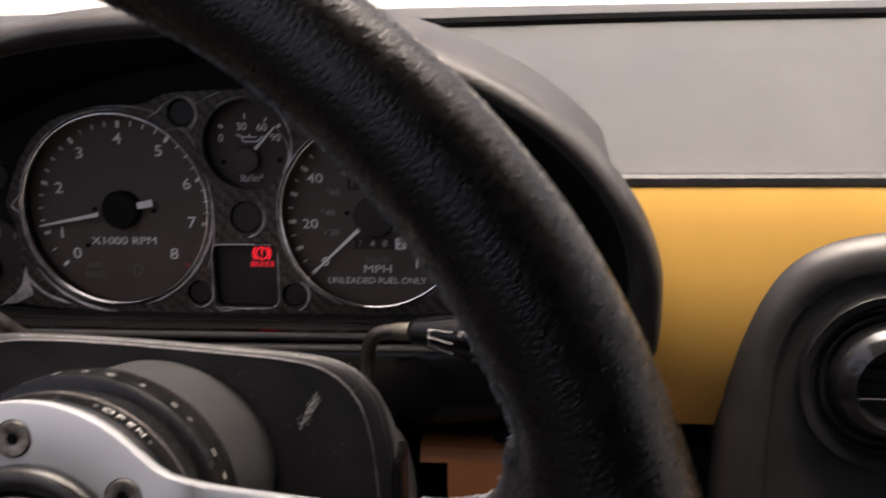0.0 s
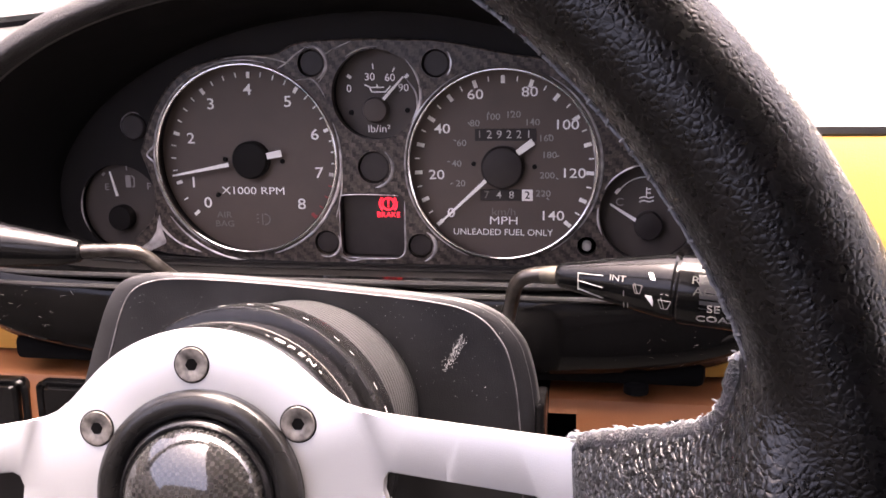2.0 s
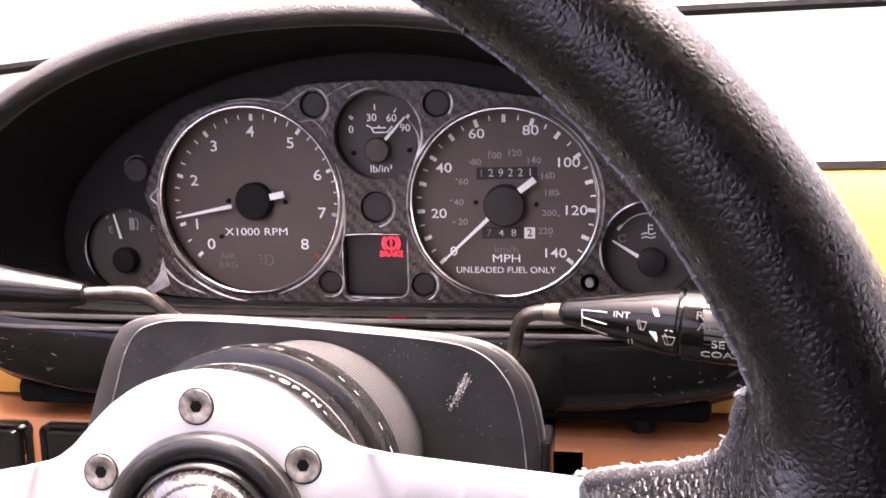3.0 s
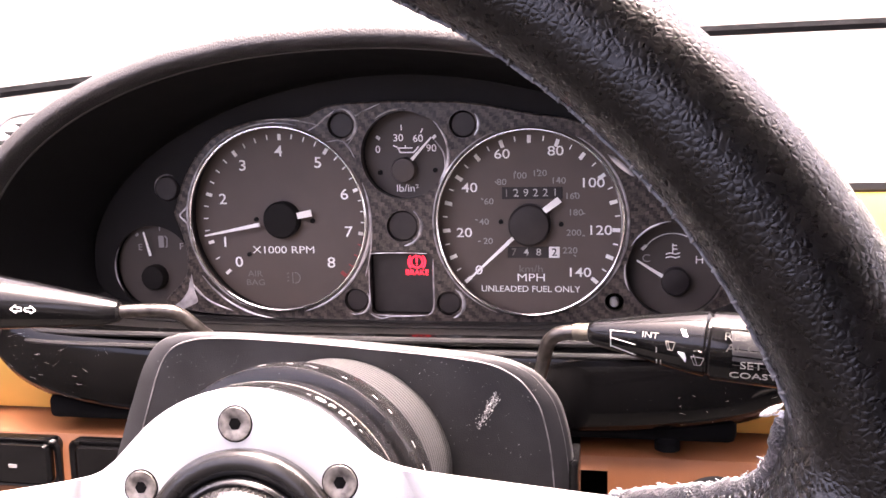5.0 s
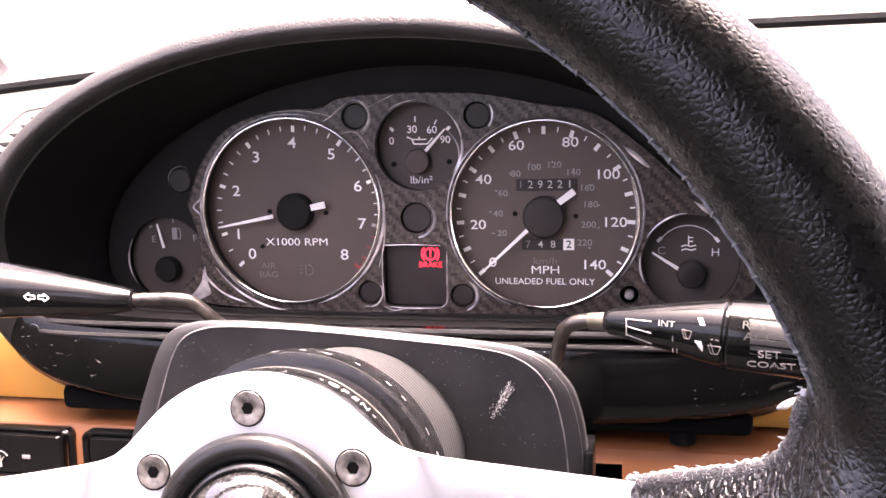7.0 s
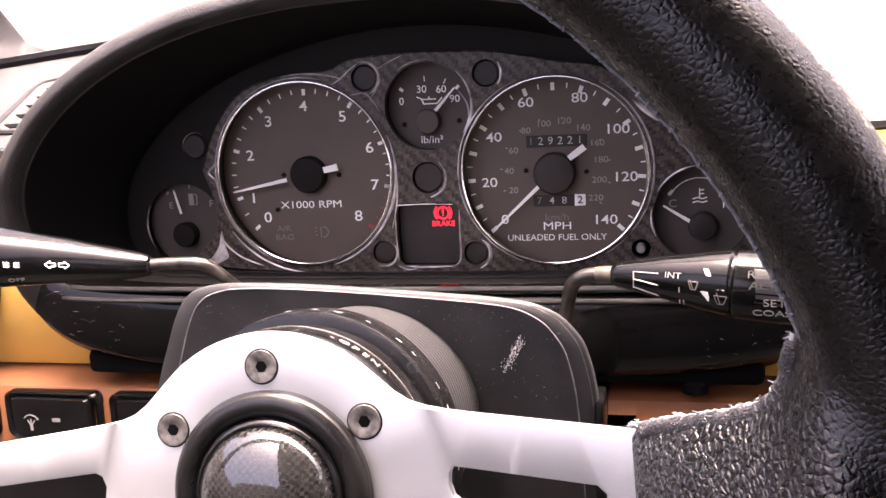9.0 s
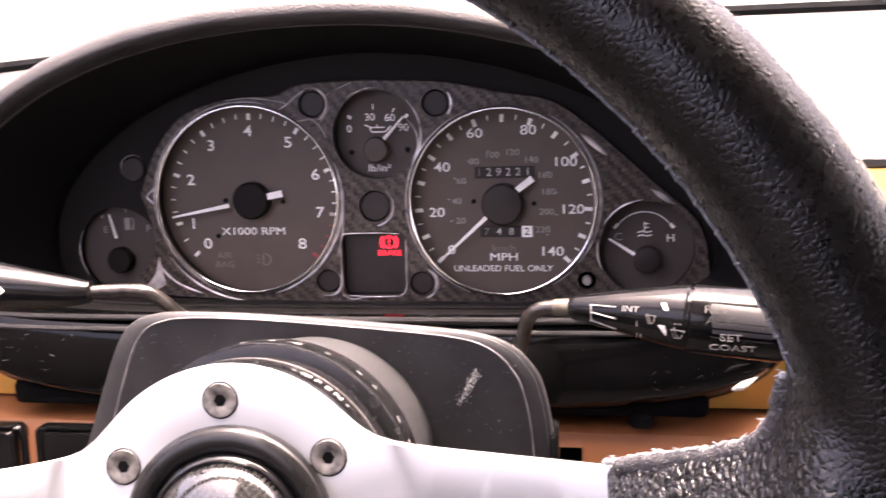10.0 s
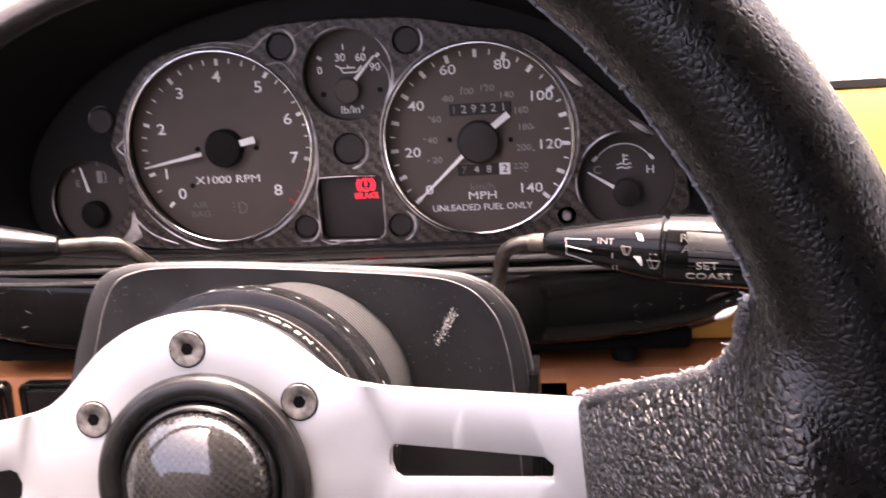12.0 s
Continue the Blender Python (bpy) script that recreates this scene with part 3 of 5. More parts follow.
def hood():
    ob = thing("instrument_hood", "black grained vinyl hood over the instruments, scuffed along its lip", "instrument hood", Matrix.Translation((0, 0, -0.09)))
    n = 120
    loops, lining = [], []
    for i in range(n):
        th = 2 * math.pi * (i + 0.5) / n
        s = math.sin(th)
        up = max(0.0, min(1.0, 0.5 + 1.4 * s))           # 1 above, 0 below
        up = up * up * (3 - 2 * up)
        front = -0.062 - 0.026 * up
        ix, iz = superellipse(0.187, th, -0.002, -0.020, 0.103, 0.0335, 1.9, 4.0)
        lx, lz = superellipse(0.205, th, -0.004, -0.026, 0.1185, 0.0245, 2.18 if math.cos(th) < 0 else 2.05, 4.0)
        ox, oz = superellipse(0.2210, th, -0.004, -0.030, 0.1375, 0.0735, 2.14 if math.cos(th) < 0 else 1.98, 4.2)
        key = [Vector((ix, 0.000, iz)), Vector((ix, -0.014, iz)), Vector((ix * 0.4 + lx * 0.6, front * 0.55, iz * 0.4 + lz * 0.6)), Vector((lx, front + 0.010, lz)),
               Vector((lx * 0.97 + ox * 0.03, front + 0.003, lz * 0.97 + oz * 0.03)),
               Vector((lx * 0.86 + ox * 0.14, front - 0.0022, lz * 0.86 + oz * 0.14)),
               Vector((lx * 0.62 + ox * 0.38, front - 0.004, lz * 0.62 + oz * 0.38)),
               Vector((lx * 0.22 + ox * 0.78, front + 0.000, lz * 0.22 + oz * 0.78)),
               Vector((ox, front + 0.016, oz)), Vector((ox, -0.020, oz)), Vector((ox * 1.01, 0.040, oz + 0.012 * up))]
        lining.append(spline(key[:4], 5))
        loops.append(spline(key[3:], 5))
    low = [i for i in range(n) if math.sin(2 * math.pi * (i + 0.5) / n) < -0.30]
    part("lower_cover", loft([loops[i] for i in range(low[0] - 1, low[-1] + 2)], closed=False, caps=False), COVER, ob, "gloss black lower cover, finely scratched")
    part("shell", loft([loops[i % n] for i in range(low[-1] + 1, low[0] + n)], closed=False, caps=False), HOOD, ob, "grained vinyl shell with a rounded lip")
    part("lining", loft([lining[i % n] for i in range(low[-1], low[0] + n + 1)], closed=False, caps=False), PANEL, ob, "matt black lining")
    part("ledge", loft([lining[i] for i in range(low[0], low[-1] + 1)], closed=False, caps=False), DUSTY, ob, "dusty grained ledge under the dials")
    for f in (0.35, 0.72):
        line = [lining[i][int(f * (len(lining[i]) - 1))] + Vector((0, 0, 0.0004)) for i in range(low[0] + 3, low[-1] - 2)]
        part("ledge_rib", tube(line, 0.0010, 6), DUSTY, ob)
    rim = [loops[i % n][1] for i in range(low[-1] - 8, low[0] + n + 8)]
    part("lip_edge", tube(rim, 0.0008, 6), HOOD, ob, "lip edge rubbed paler")
    # the raised bead along the lower lip
    for dz, dy, r in ((0.0, -0.0625, 0.0016), (-0.0055, -0.0655, 0.0014)):
        part("bead", tube(spline([(-0.199, dy + 0.006, -0.046 + dz), (-0.190, dy, -0.0495 + dz), (-0.10, dy - 0.001, -0.0505 + dz), (0.10, dy - 0.001, -0.0505 + dz),
                                  (0.18, dy, -0.0495 + dz), (0.192, dy + 0.006, -0.046 + dz)], 6), r, 8), HOOD, ob)
    part("under_tray", block(-0.194, 0.176, -0.056, 0.0, -0.1020, -0.088, 0.004), RUBBER, ob)
    part("catch", revolve([(0.0062, 0.0), (0.0062, 0.0045), (0.0048, 0.0062)], 20, (0.143, -0.052, -0.1062)), RUBBER, ob)
    scuffs = []
    for k in range(64):
        i = random.choice((random.randrange(low[0] + 1, low[0] + 14), random.randrange(low[-1] - 15, low[-1] - 3)))
        j = random.randrange(12, 24)
        a, b, c = loops[i][j], loops[i + 1][j], loops[i][j + 1]
        p = a.lerp(b, random.random())
        d = ((b - a).normalized() + (c - a).normalized() * random.uniform(-1, 1)).normalized() * random.uniform(0.0004, 0.0022)
        scuffs.append(tube([p - d, p, p + d], [0.00002, random.uniform(0.00003, 0.00008), 0.00002], 4))
    part("scuffs", join(scuffs), SCRATCH, ob, "fine pale scratches", kind="stuff")
    dust = []
    for k in range(260):
        i = random.randrange(low[0] + 1, low[-1] - 1)
        j = random.randrange(2, 22)
        p = loops[i][j].lerp(loops[i + 1][j], random.random()).lerp(loops[i][j + 1], random.random() * 0.5)
        r = random.uniform(0.00005, 0.00014)
        dust.append(tube([p - Vector((r, 0, 0)), p + Vector((0, -r * 0.5, r * 0.3)), p + Vector((r, 0, 0))], [r * 0.4, r, r * 0.4], 5))
    part("dust_specks", join(dust), WORN, ob, "pale dust specks", kind="stuff")
    part("paint_chip", tube(spline([(0.1835, -0.0712, -0.0815), (0.1865, -0.0722, -0.0797), (0.1905, -0.0718, -0.0775), (0.1950, -0.0700, -0.0752)], 5), [0.0002, 0.0007, 0.0011, 0.0014, 0.0016, 0.0018, 0.0019, 0.0019, 0.0019, 0.0018, 0.0016, 0.0014, 0.0011, 0.0008, 0.0005, 0.0002], 10), SCRATCH, ob, "pale chip in the black plastic")


hood()


# ---- instrument cluster: local x right, y up, z towards the driver ----
cluster = thing("instrument_cluster", "instrument cluster with round dials, bright rings and carbon-weave panel", "instrument cluster", FACE, local=True)
TACH, SPEED, OIL, TEMP, FUEL = (-0.0704, 0.0041), (0.0720, 0.0015), (0.0040, 0.0390), (0.1485, -0.0240), (-0.1505, -0.0250)


def cluster_panel():
    n = 96
    line = []
    for i in range(n):
        th = 2 * math.pi * (i + 0.5) / n
        line.append(superellipse(0.189, th, -0.002, -0.020, 0.105, 0.0355, 1.9, 4.0))
    near = [circle(*TACH, 0.0532, 72), circle(*SPEED, 0.0514, 72), circle(*OIL, 0.0240), circle(*TEMP, 0.0252),
            circle(-0.031, 0.056, 0.0074, 24), circle(0.037, 0.055, 0.0074, 24), circle(0.002, 0.0, 0.0088, 24), circle(-0.026, -0.042, 0.0068, 24),
            circle(0.027, -0.043, 0.0068, 24), circle(0.117, -0.0415, 0.0052, 24), rounded(0.036, 0.036, 0.004, 5, 0.0005, -0.032)]
    part("mask", sheet(line, near + [circle(*FUEL, 0.0252), circle(-0.138, 0.022, 0.0075, 24)], 0.003, 0.0060), MASK, cluster, "matt black dial mask")
    edge = [(-0.1324, 0.0083), (-0.1228, 0.0310), (-0.1054, 0.0510), (-0.0796, 0.0592), (-0.0520, 0.0606), (-0.0368, 0.0664), (-0.0049, 0.0678), (0.0169, 0.0672), (0.0414, 0.0658), (0.0744, 0.0590),
            (0.0979, 0.0545), (0.1181, 0.0407), (0.1383, 0.0228), (0.1555, 0.0071), (0.1725, -0.0082), (0.1790, -0.0260), (0.1765, -0.0450), (0.1448, -0.0525), (0.1035, -0.0540),
            (-0.0089, -0.0530), (-0.0996, -0.0512), (-0.1292, -0.0480), (-0.1414, -0.0445), (-0.1275, -0.0290), (-0.1264, -0.0114)]
    edge = [(p.x, p.y) for p in spline([(x, y, 0) for x, y in edge + edge[:1]], 5)][:-1]
    part("trim_panel", sheet(edge, near, 0.0061, 0.0105), CARBON, cluster, "glossy carbon-weave trim panel")
    back = [(x * 1.01, y * 1.01) for x, y in line]
    part("back_plate", sheet(back, (), -0.004, -0.0008), PANEL, cluster)
    lip = [Vector((x, y, 0.0102)) for x, y in edge]
    part("trim_lip", tube(lip + [lip[0]], 0.0006, 8, False), CARBON, cluster, "rounded edge of the trim")
    for (x, y), r in ((TACH, 0.0532), (SPEED, 0.0514)):
        part("bezel_ring", ring(r - 0.0012, 0.00085, (x, y, 0.0122), 96, 10), CHROME, cluster, "bright metal ring")
    # resin crept up beside the rings, thick on one side and running out; pale for its glints
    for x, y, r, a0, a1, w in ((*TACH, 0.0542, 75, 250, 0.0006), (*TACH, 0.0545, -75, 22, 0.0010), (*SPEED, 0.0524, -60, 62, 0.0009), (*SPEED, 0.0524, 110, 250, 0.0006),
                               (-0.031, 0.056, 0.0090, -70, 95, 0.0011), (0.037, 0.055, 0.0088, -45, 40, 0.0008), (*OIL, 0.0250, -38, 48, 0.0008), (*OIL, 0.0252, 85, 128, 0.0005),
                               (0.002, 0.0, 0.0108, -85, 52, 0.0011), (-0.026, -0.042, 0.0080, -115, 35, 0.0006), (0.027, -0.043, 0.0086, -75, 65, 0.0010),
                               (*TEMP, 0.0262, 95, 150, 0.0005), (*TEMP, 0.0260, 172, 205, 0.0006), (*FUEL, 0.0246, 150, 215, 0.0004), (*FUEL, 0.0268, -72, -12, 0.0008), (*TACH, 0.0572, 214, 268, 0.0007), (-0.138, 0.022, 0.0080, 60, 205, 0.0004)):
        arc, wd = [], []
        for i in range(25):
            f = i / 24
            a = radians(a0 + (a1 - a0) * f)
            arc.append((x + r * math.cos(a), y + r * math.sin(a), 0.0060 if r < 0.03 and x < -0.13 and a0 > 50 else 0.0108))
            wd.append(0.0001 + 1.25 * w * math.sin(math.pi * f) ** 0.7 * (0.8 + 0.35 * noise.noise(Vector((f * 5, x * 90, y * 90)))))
        part("resin_bead", tube(arc, wd, 8), GLINT_RESIN, cluster)
    for x, y, r in ((-0.031, 0.056, 0.0074), (0.037, 0.055, 0.0074), (0.002, 0.0, 0.0088), (-0.026, -0.042, 0.0068), (0.027, -0.043, 0.0068), (-0.138, 0.022, 0.0075)):
        part("blank_lens", revolve([(r - 0.0001, 0.0), (r - 0.0001, 0.0072), (r - 0.0012, 0.0082)], 32, (x, y, 0)), SMOKED, cluster)
    for pts, w in (([(0.0188, -0.0180), (0.0187, -0.0320), (0.0184, -0.0460), (0.0150, -0.0500)], 0.0005), ([(0.0140, -0.0502), (0.0, -0.0506), (-0.0140, -0.0500)], 0.0004), ([(-0.0178, -0.0200), (-0.0180, -0.0350), (-0.0172, -0.0470)], 0.0003)):
        line2 = spline([(x, y, 0.0105) for x, y in pts], 6)
        part("resin_bead", tube(line2, [0.0001 + w * math.sin(math.pi * i / (len(line2) - 1)) ** 0.5 for i in range(len(line2))], 8), GLINT_RESIN, cluster)
    # thin webs drawn out where the resin bridged two edges
    for pts, w in (([(-0.0495, 0.0535), (-0.0445, 0.0562), (-0.0400, 0.0600), (-0.0340, 0.0640)], 0.0005), ([(-0.0395, 0.0470), (-0.0315, 0.0478), (-0.0270, 0.0442), (-0.0235, 0.0380)], 0.0006),
                   ([(-0.0340, 0.0645), (-0.0265, 0.0640), (-0.0225, 0.0610), (-0.0180, 0.0632), (-0.0080, 0.0672)], 0.0005), ([(-0.0225, 0.0612), (-0.0222, 0.0560), (-0.0238, 0.0500), (-0.0275, 0.0450)], 0.0006),
                   ([(-0.0800, 0.0592), (-0.0660, 0.0602), (-0.0520, 0.0585), (-0.0430, 0.0560)], 0.0005), ([(-0.1230, 0.0200), (-0.1245, 0.0120), (-0.1290, 0.0068), (-0.1252, 0.0020), (-0.1240, -0.0060)], 0.0007),
                   ([(-0.1262, -0.0300), (-0.1215, -0.0370), (-0.1130, -0.0440), (-0.1000, -0.0490)], 0.0008), ([(-0.0180, -0.0495), (-0.0120, -0.0520), (-0.0060, -0.0510), (-0.0010, -0.0508)], 0.0004),
                   ([(-0.0170, -0.0170), (-0.0150, -0.0152), (0.0000, -0.0148), (0.0155, -0.0152)], 0.0003), ([(0.0215, 0.0470), (0.0262, 0.0400), (0.0270, 0.0320), (0.0235, 0.0240)], 0.0006),
                   ([(-0.0175, 0.0180), (-0.0155, 0.0020), (-0.0165, -0.0140), (-0.0200, -0.0280)], 0.0005), ([(0.1145, 0.0300), (0.1190, 0.0160), (0.1210, 0.0020), (0.1195, -0.0140)], 0.0005)):
        line2 = spline([(x, y, 0.0107) for x, y in pts], 8)
        part("resin_bead", tube(line2, [0.00010 + w * math.sin(math.pi * i / (len(line2) - 1)) ** 0.6 * (0.75 + 0.5 * noise.noise(Vector((i * 0.35, pts[0][0] * 90, 0)))) for i in range(len(line2))], 8), GLINT_RESIN, cluster)
    for pool in ([(-0.1244, -0.0273), (-0.1259, -0.0340), (-0.1290, -0.0400), (-0.1337, -0.0451), (-0.1394, -0.0487), (-0.1330, -0.0492), (-0.1265, -0.0466), (-0.1217, -0.0438), (-0.1230, -0.0380), (-0.1238, -0.0320)],
                 [(0.1130, 0.0380), (0.1190, 0.0350), (0.1270, 0.0270), (0.1255, 0.0262), (0.1180, 0.0318)],
                 [(0.1490, 0.0085), (0.1560, 0.0055), (0.1625, 0.0000), (0.1600, 0.0000), (0.1545, 0.0030)]):
        pool = [(p.x, p.y) for p in spline([(x, y, 0) for x, y in pool + pool[:1]], 5)][:-1]
        mid = sum((Vector(p) for p in pool), Vector((0, 0))) / len(pool)
        ring3 = [[(*(mid + (Vector(p) - mid) * f), z) for p in pool] for f, z in ((1.0, 0.0104), (0.92, 0.0110), (0.55, 0.0114))]
        part("resin_pool", loft(ring3), GLINT_RESIN, cluster, "resin pool, its sheen put into a pale colour")
    part("screw", revolve([(0.0048, 0.000), (0.0048, 0.006), (0.0032, 0.0075), (0.0030, 0.0055)], 24, (0.117, -0.0415, 0.0)), BLACK_METAL, cluster)
    part("reset_pin", revolve([(0.0024, 0.0), (0.0024, 0.011), (0.0019, 0.0118)], 20, (0.117, -0.0415, 0.0)), GREY, cluster, "grey trip reset pin")


cluster_panel()


def dial(name, x, y, r, label, face=DIAL):
    ob = part(name, revolve([(r, -0.0006), (r, 0.0)], 72, (x, y, 0)), face, cluster, label)
    return ob


def ticks(parent, cx, cy, marks, mat):
    """marks: (angle, inner radius, outer radius, width)."""
    part("scale", join([bar(cx + r0 * math.cos(radians(a)), cy + r0 * math.sin(radians(a)), cx + r1 * math.cos(radians(a)), cy + r1 * math.sin(radians(a)), w, w, 0.0003)
                        for a, r0, r1, w in marks]), mat, parent, smooth=False, kind="stuff")


def needle(parent, cx, cy, x0, y0, x1, y1, wide, hub, tail=None, cap=CAP, look_="matt black hub cap"):
    part("needle", bar(x0, y0, x1, y1, wide, wide * 0.45, 0.0042, 0.0009), WHITE, parent, "white pointer", smooth=False)
    if tail:
        part("tail", bar(*tail, wide * 1.5, wide * 1.7, 0.0042, 0.0009), WHITE, parent, smooth=False)
    part("hub_cap", revolve([(hub, 0.0), (hub, 0.0048), (hub * 0.9, 0.0062), (hub * 0.5, 0.0066)], 40, (cx, cy, 0.0)), cap, parent, look_)


def tachometer():
    ob = dial("tachometer", *TACH, 0.0543, "black tachometer dial with white numerals")
    cx, cy = -0.0705, 0.0030
    ang = [221, 196.4, 161.8, 125.8, 90, 54.9, 20.5, -10.3, -42.3]
    big, red = [], []
    for k in range(8):
        steps = 2 if k == 0 else 4
        for j in range(steps):
            a = ang[k] + (ang[k + 1] - ang[k]) * j / steps
            m = (a, 0.0452, 0.0488, 0.0019) if j == 0 else (a, 0.0462, 0.0490, 0.00065)
            (red if k == 7 else big).append(m)
    big.append((ang[7], 0.0452, 0.0488, 0.0019))
    red.append((ang[8], 0.0452, 0.0488, 0.0019))
    ticks(ob, cx, cy, big, WHITE)
    ticks(ob, cx, cy, red, RED)
    band = [bar(cx + 0.0490 * math.cos(radians(a)), cy + 0.0490 * math.sin(radians(a)), cx + 0.0490 * math.cos(radians(a - 3.2)), cy + 0.0490 * math.sin(radians(a - 3.2)), 0.0006, 0.0006, 0.0003)
            for a in (-10.3 - 3.2 * k for k in range(10))]
    part("red_band", join(band), RED, ob, smooth=False)
    for w, x, y in (("0", -0.0990, -0.0222), ("1", -0.1070, -0.0105), ("2", -0.1068, 0.0147), ("3", -0.0935, 0.0340), ("4", -0.0713, 0.0418), ("5", -0.0482, 0.0350),
                    ("6", -0.0334, 0.0168), ("7", -0.0318, -0.0046), ("8", -0.0428, -0.0224)):
        text(w, 0.0086, WHITE, ob, at2(x, y), 1.2, "numeral")
    text("X1000 RPM", 0.0060, WHITE, ob, at2(-0.0712, -0.0150), 1.30)
    text("AIR", 0.0050, DIM, ob, at2(-0.0895, -0.0290), 1.2)
    text("BAG", 0.0050, DIM, ob, at2(-0.0895, -0.0342), 1.2)
    lamp = [bar(-0.0655 + 0.0035 * math.cos(a), -0.0312 + 0.0032 * math.sin(a), -0.0655 + 0.0035 * math.cos(a + 0.5), -0.0312 + 0.0032 * math.sin(a + 0.5), 0.0006, 0.0006, 0.0003) for a in (-1.5, -1.0, -0.5, 0, 0.5, 1.0)]
    lamp.append(bar(-0.0665, -0.0345, -0.0665, -0.0280, 0.0006, 0.0006, 0.0003))
    lamp += [bar(-0.0700, -0.0288 - 0.0022 * k, -0.0690, -0.0284 - 0.0022 * k, 0.0006, 0.0006, 0.0003) for k in range(3)]
    part("symbol", join(lamp), DIM, ob, smooth=False)
    needle(ob, cx, cy, -0.0835, 0.0005, -0.1175, -0.0060, 0.0023, 0.0106, (-0.0625, 0.0050, -0.0520, 0.0070))
    for x, y in ((-0.0870, 0.0030), (-0.0530, 0.0020), (-0.0925, -0.0175)):
        part("pin", revolve([(0.0014, 0.0), (0.0012, 0.0012)], 12, (x, y, 0)), PANEL, ob)


tachometer()


def speedometer():
    ob = dial("speedometer", *SPEED, 0.0525, "black speedometer dial with white and grey numerals")
    cx, cy = 0.0715, -0.0005
    marks = []
    for k in range(0, 141, 5):
        a = 90 - (k - 70) * 1.88
        marks.append((a, 0.0445, 0.0487, 0.0021) if k % 10 == 0 else (a, 0.0460, 0.0487, 0.0007))
    ticks(ob, cx, cy, marks, WHITE)
    for w, x, y in (("0", 0.0428, -0.0262), ("20", 0.0350, -0.0052), ("40", 0.0385, 0.0198), ("60", 0.0567, 0.0380), ("80", 0.0858, 0.0392), ("100", 0.1053, 0.0218),
                    ("120", 0.1092, -0.0040), ("140", 0.0980, -0.0272)):
        text(w, 0.0073, WHITE, ob, at2(x, y), 1.24, "numeral")
    for w, x, y in (("20", 0.0482, -0.0098), ("40", 0.0462, 0.0010), ("60", 0.0490, 0.0122), ("80", 0.0563, 0.0228), ("100", 0.0660, 0.0262), ("120", 0.0770, 0.0274),
                    ("140", 0.0872, 0.0232), ("160", 0.0945, 0.0148), ("180", 0.0963, 0.0058), ("200", 0.0953, -0.0052), ("220", 0.0932, -0.0150)):
        text(w, 0.0048, GREY, ob, at2(x, y), 1.15, "numeral")
    ticks(ob, cx, cy, [(90 - (k / 1.609 - 70) * 1.88, 0.0290, 0.0305, 0.0006) for k in range(20, 221, 20)], GREY)
    # counters
    part("odometer_window", block(0.0563, 0.0893, 0.0135, 0.0200, -0.0003, 0.0006, 0.0002, 1), SMOKED, ob)
    for i, w in enumerate("129221"):
        text(w, 0.0060, PALE if i else DIM, ob, at2(0.0589 + 0.0053 * i, 0.0168, 0.0010), 1.05, "counter_digit")
    part("trip_window", block(0.0590, 0.0815, -0.0190, -0.0128, -0.0003, 0.0006, 0.0002, 1), SMOKED, ob)
    part("trip_tenths", block(0.0817, 0.0876, -0.0190, -0.0128, -0.0003, 0.0008, 0.0002, 1), WHITE, ob, "white last counter wheel")
    for i, w in enumerate("748"):
        text(w, 0.0056, PALE if i else DIM, ob, at2(0.0625 + 0.0068 * i, -0.0159, 0.0010), 1.05, "numeral")
    text("2", 0.0058, PANEL, ob, at2(0.0847, -0.0159, 0.0012), 1.05, "numeral")
    text("km/h", 0.0056, DIM, ob, at2(0.0718, -0.0253), 1.2)
    text("MPH", 0.0062, WHITE, ob, at2(0.0718, -0.0302), 1.3)
    text("UNLEADED FUEL ONLY", 0.0049, WHITE, ob, at2(0.0712, -0.0366), 1.06)
    needle(ob, cx, cy, 0.0640, -0.0062, 0.0370, -0.0312, 0.0022, 0.0115, (0.0795, 0.0073, 0.0880, 0.0135), SMOKED, "smoky grey hub cap")
    for x, y in ((0.0555, 0.0010), (0.0885, -0.0005)):
        part("pin", revolve([(0.0014, 0.0), (0.0012, 0.0012)], 12, (x, y, 0)), PANEL, ob)


speedometer()


def strokes(pairs, w, mat, parent, name="symbol", z=0.0003):
    part(name, join([bar(a, b, c, d, w, w, z) for a, b, c, d in pairs]), mat, parent, smooth=False, kind="stuff")


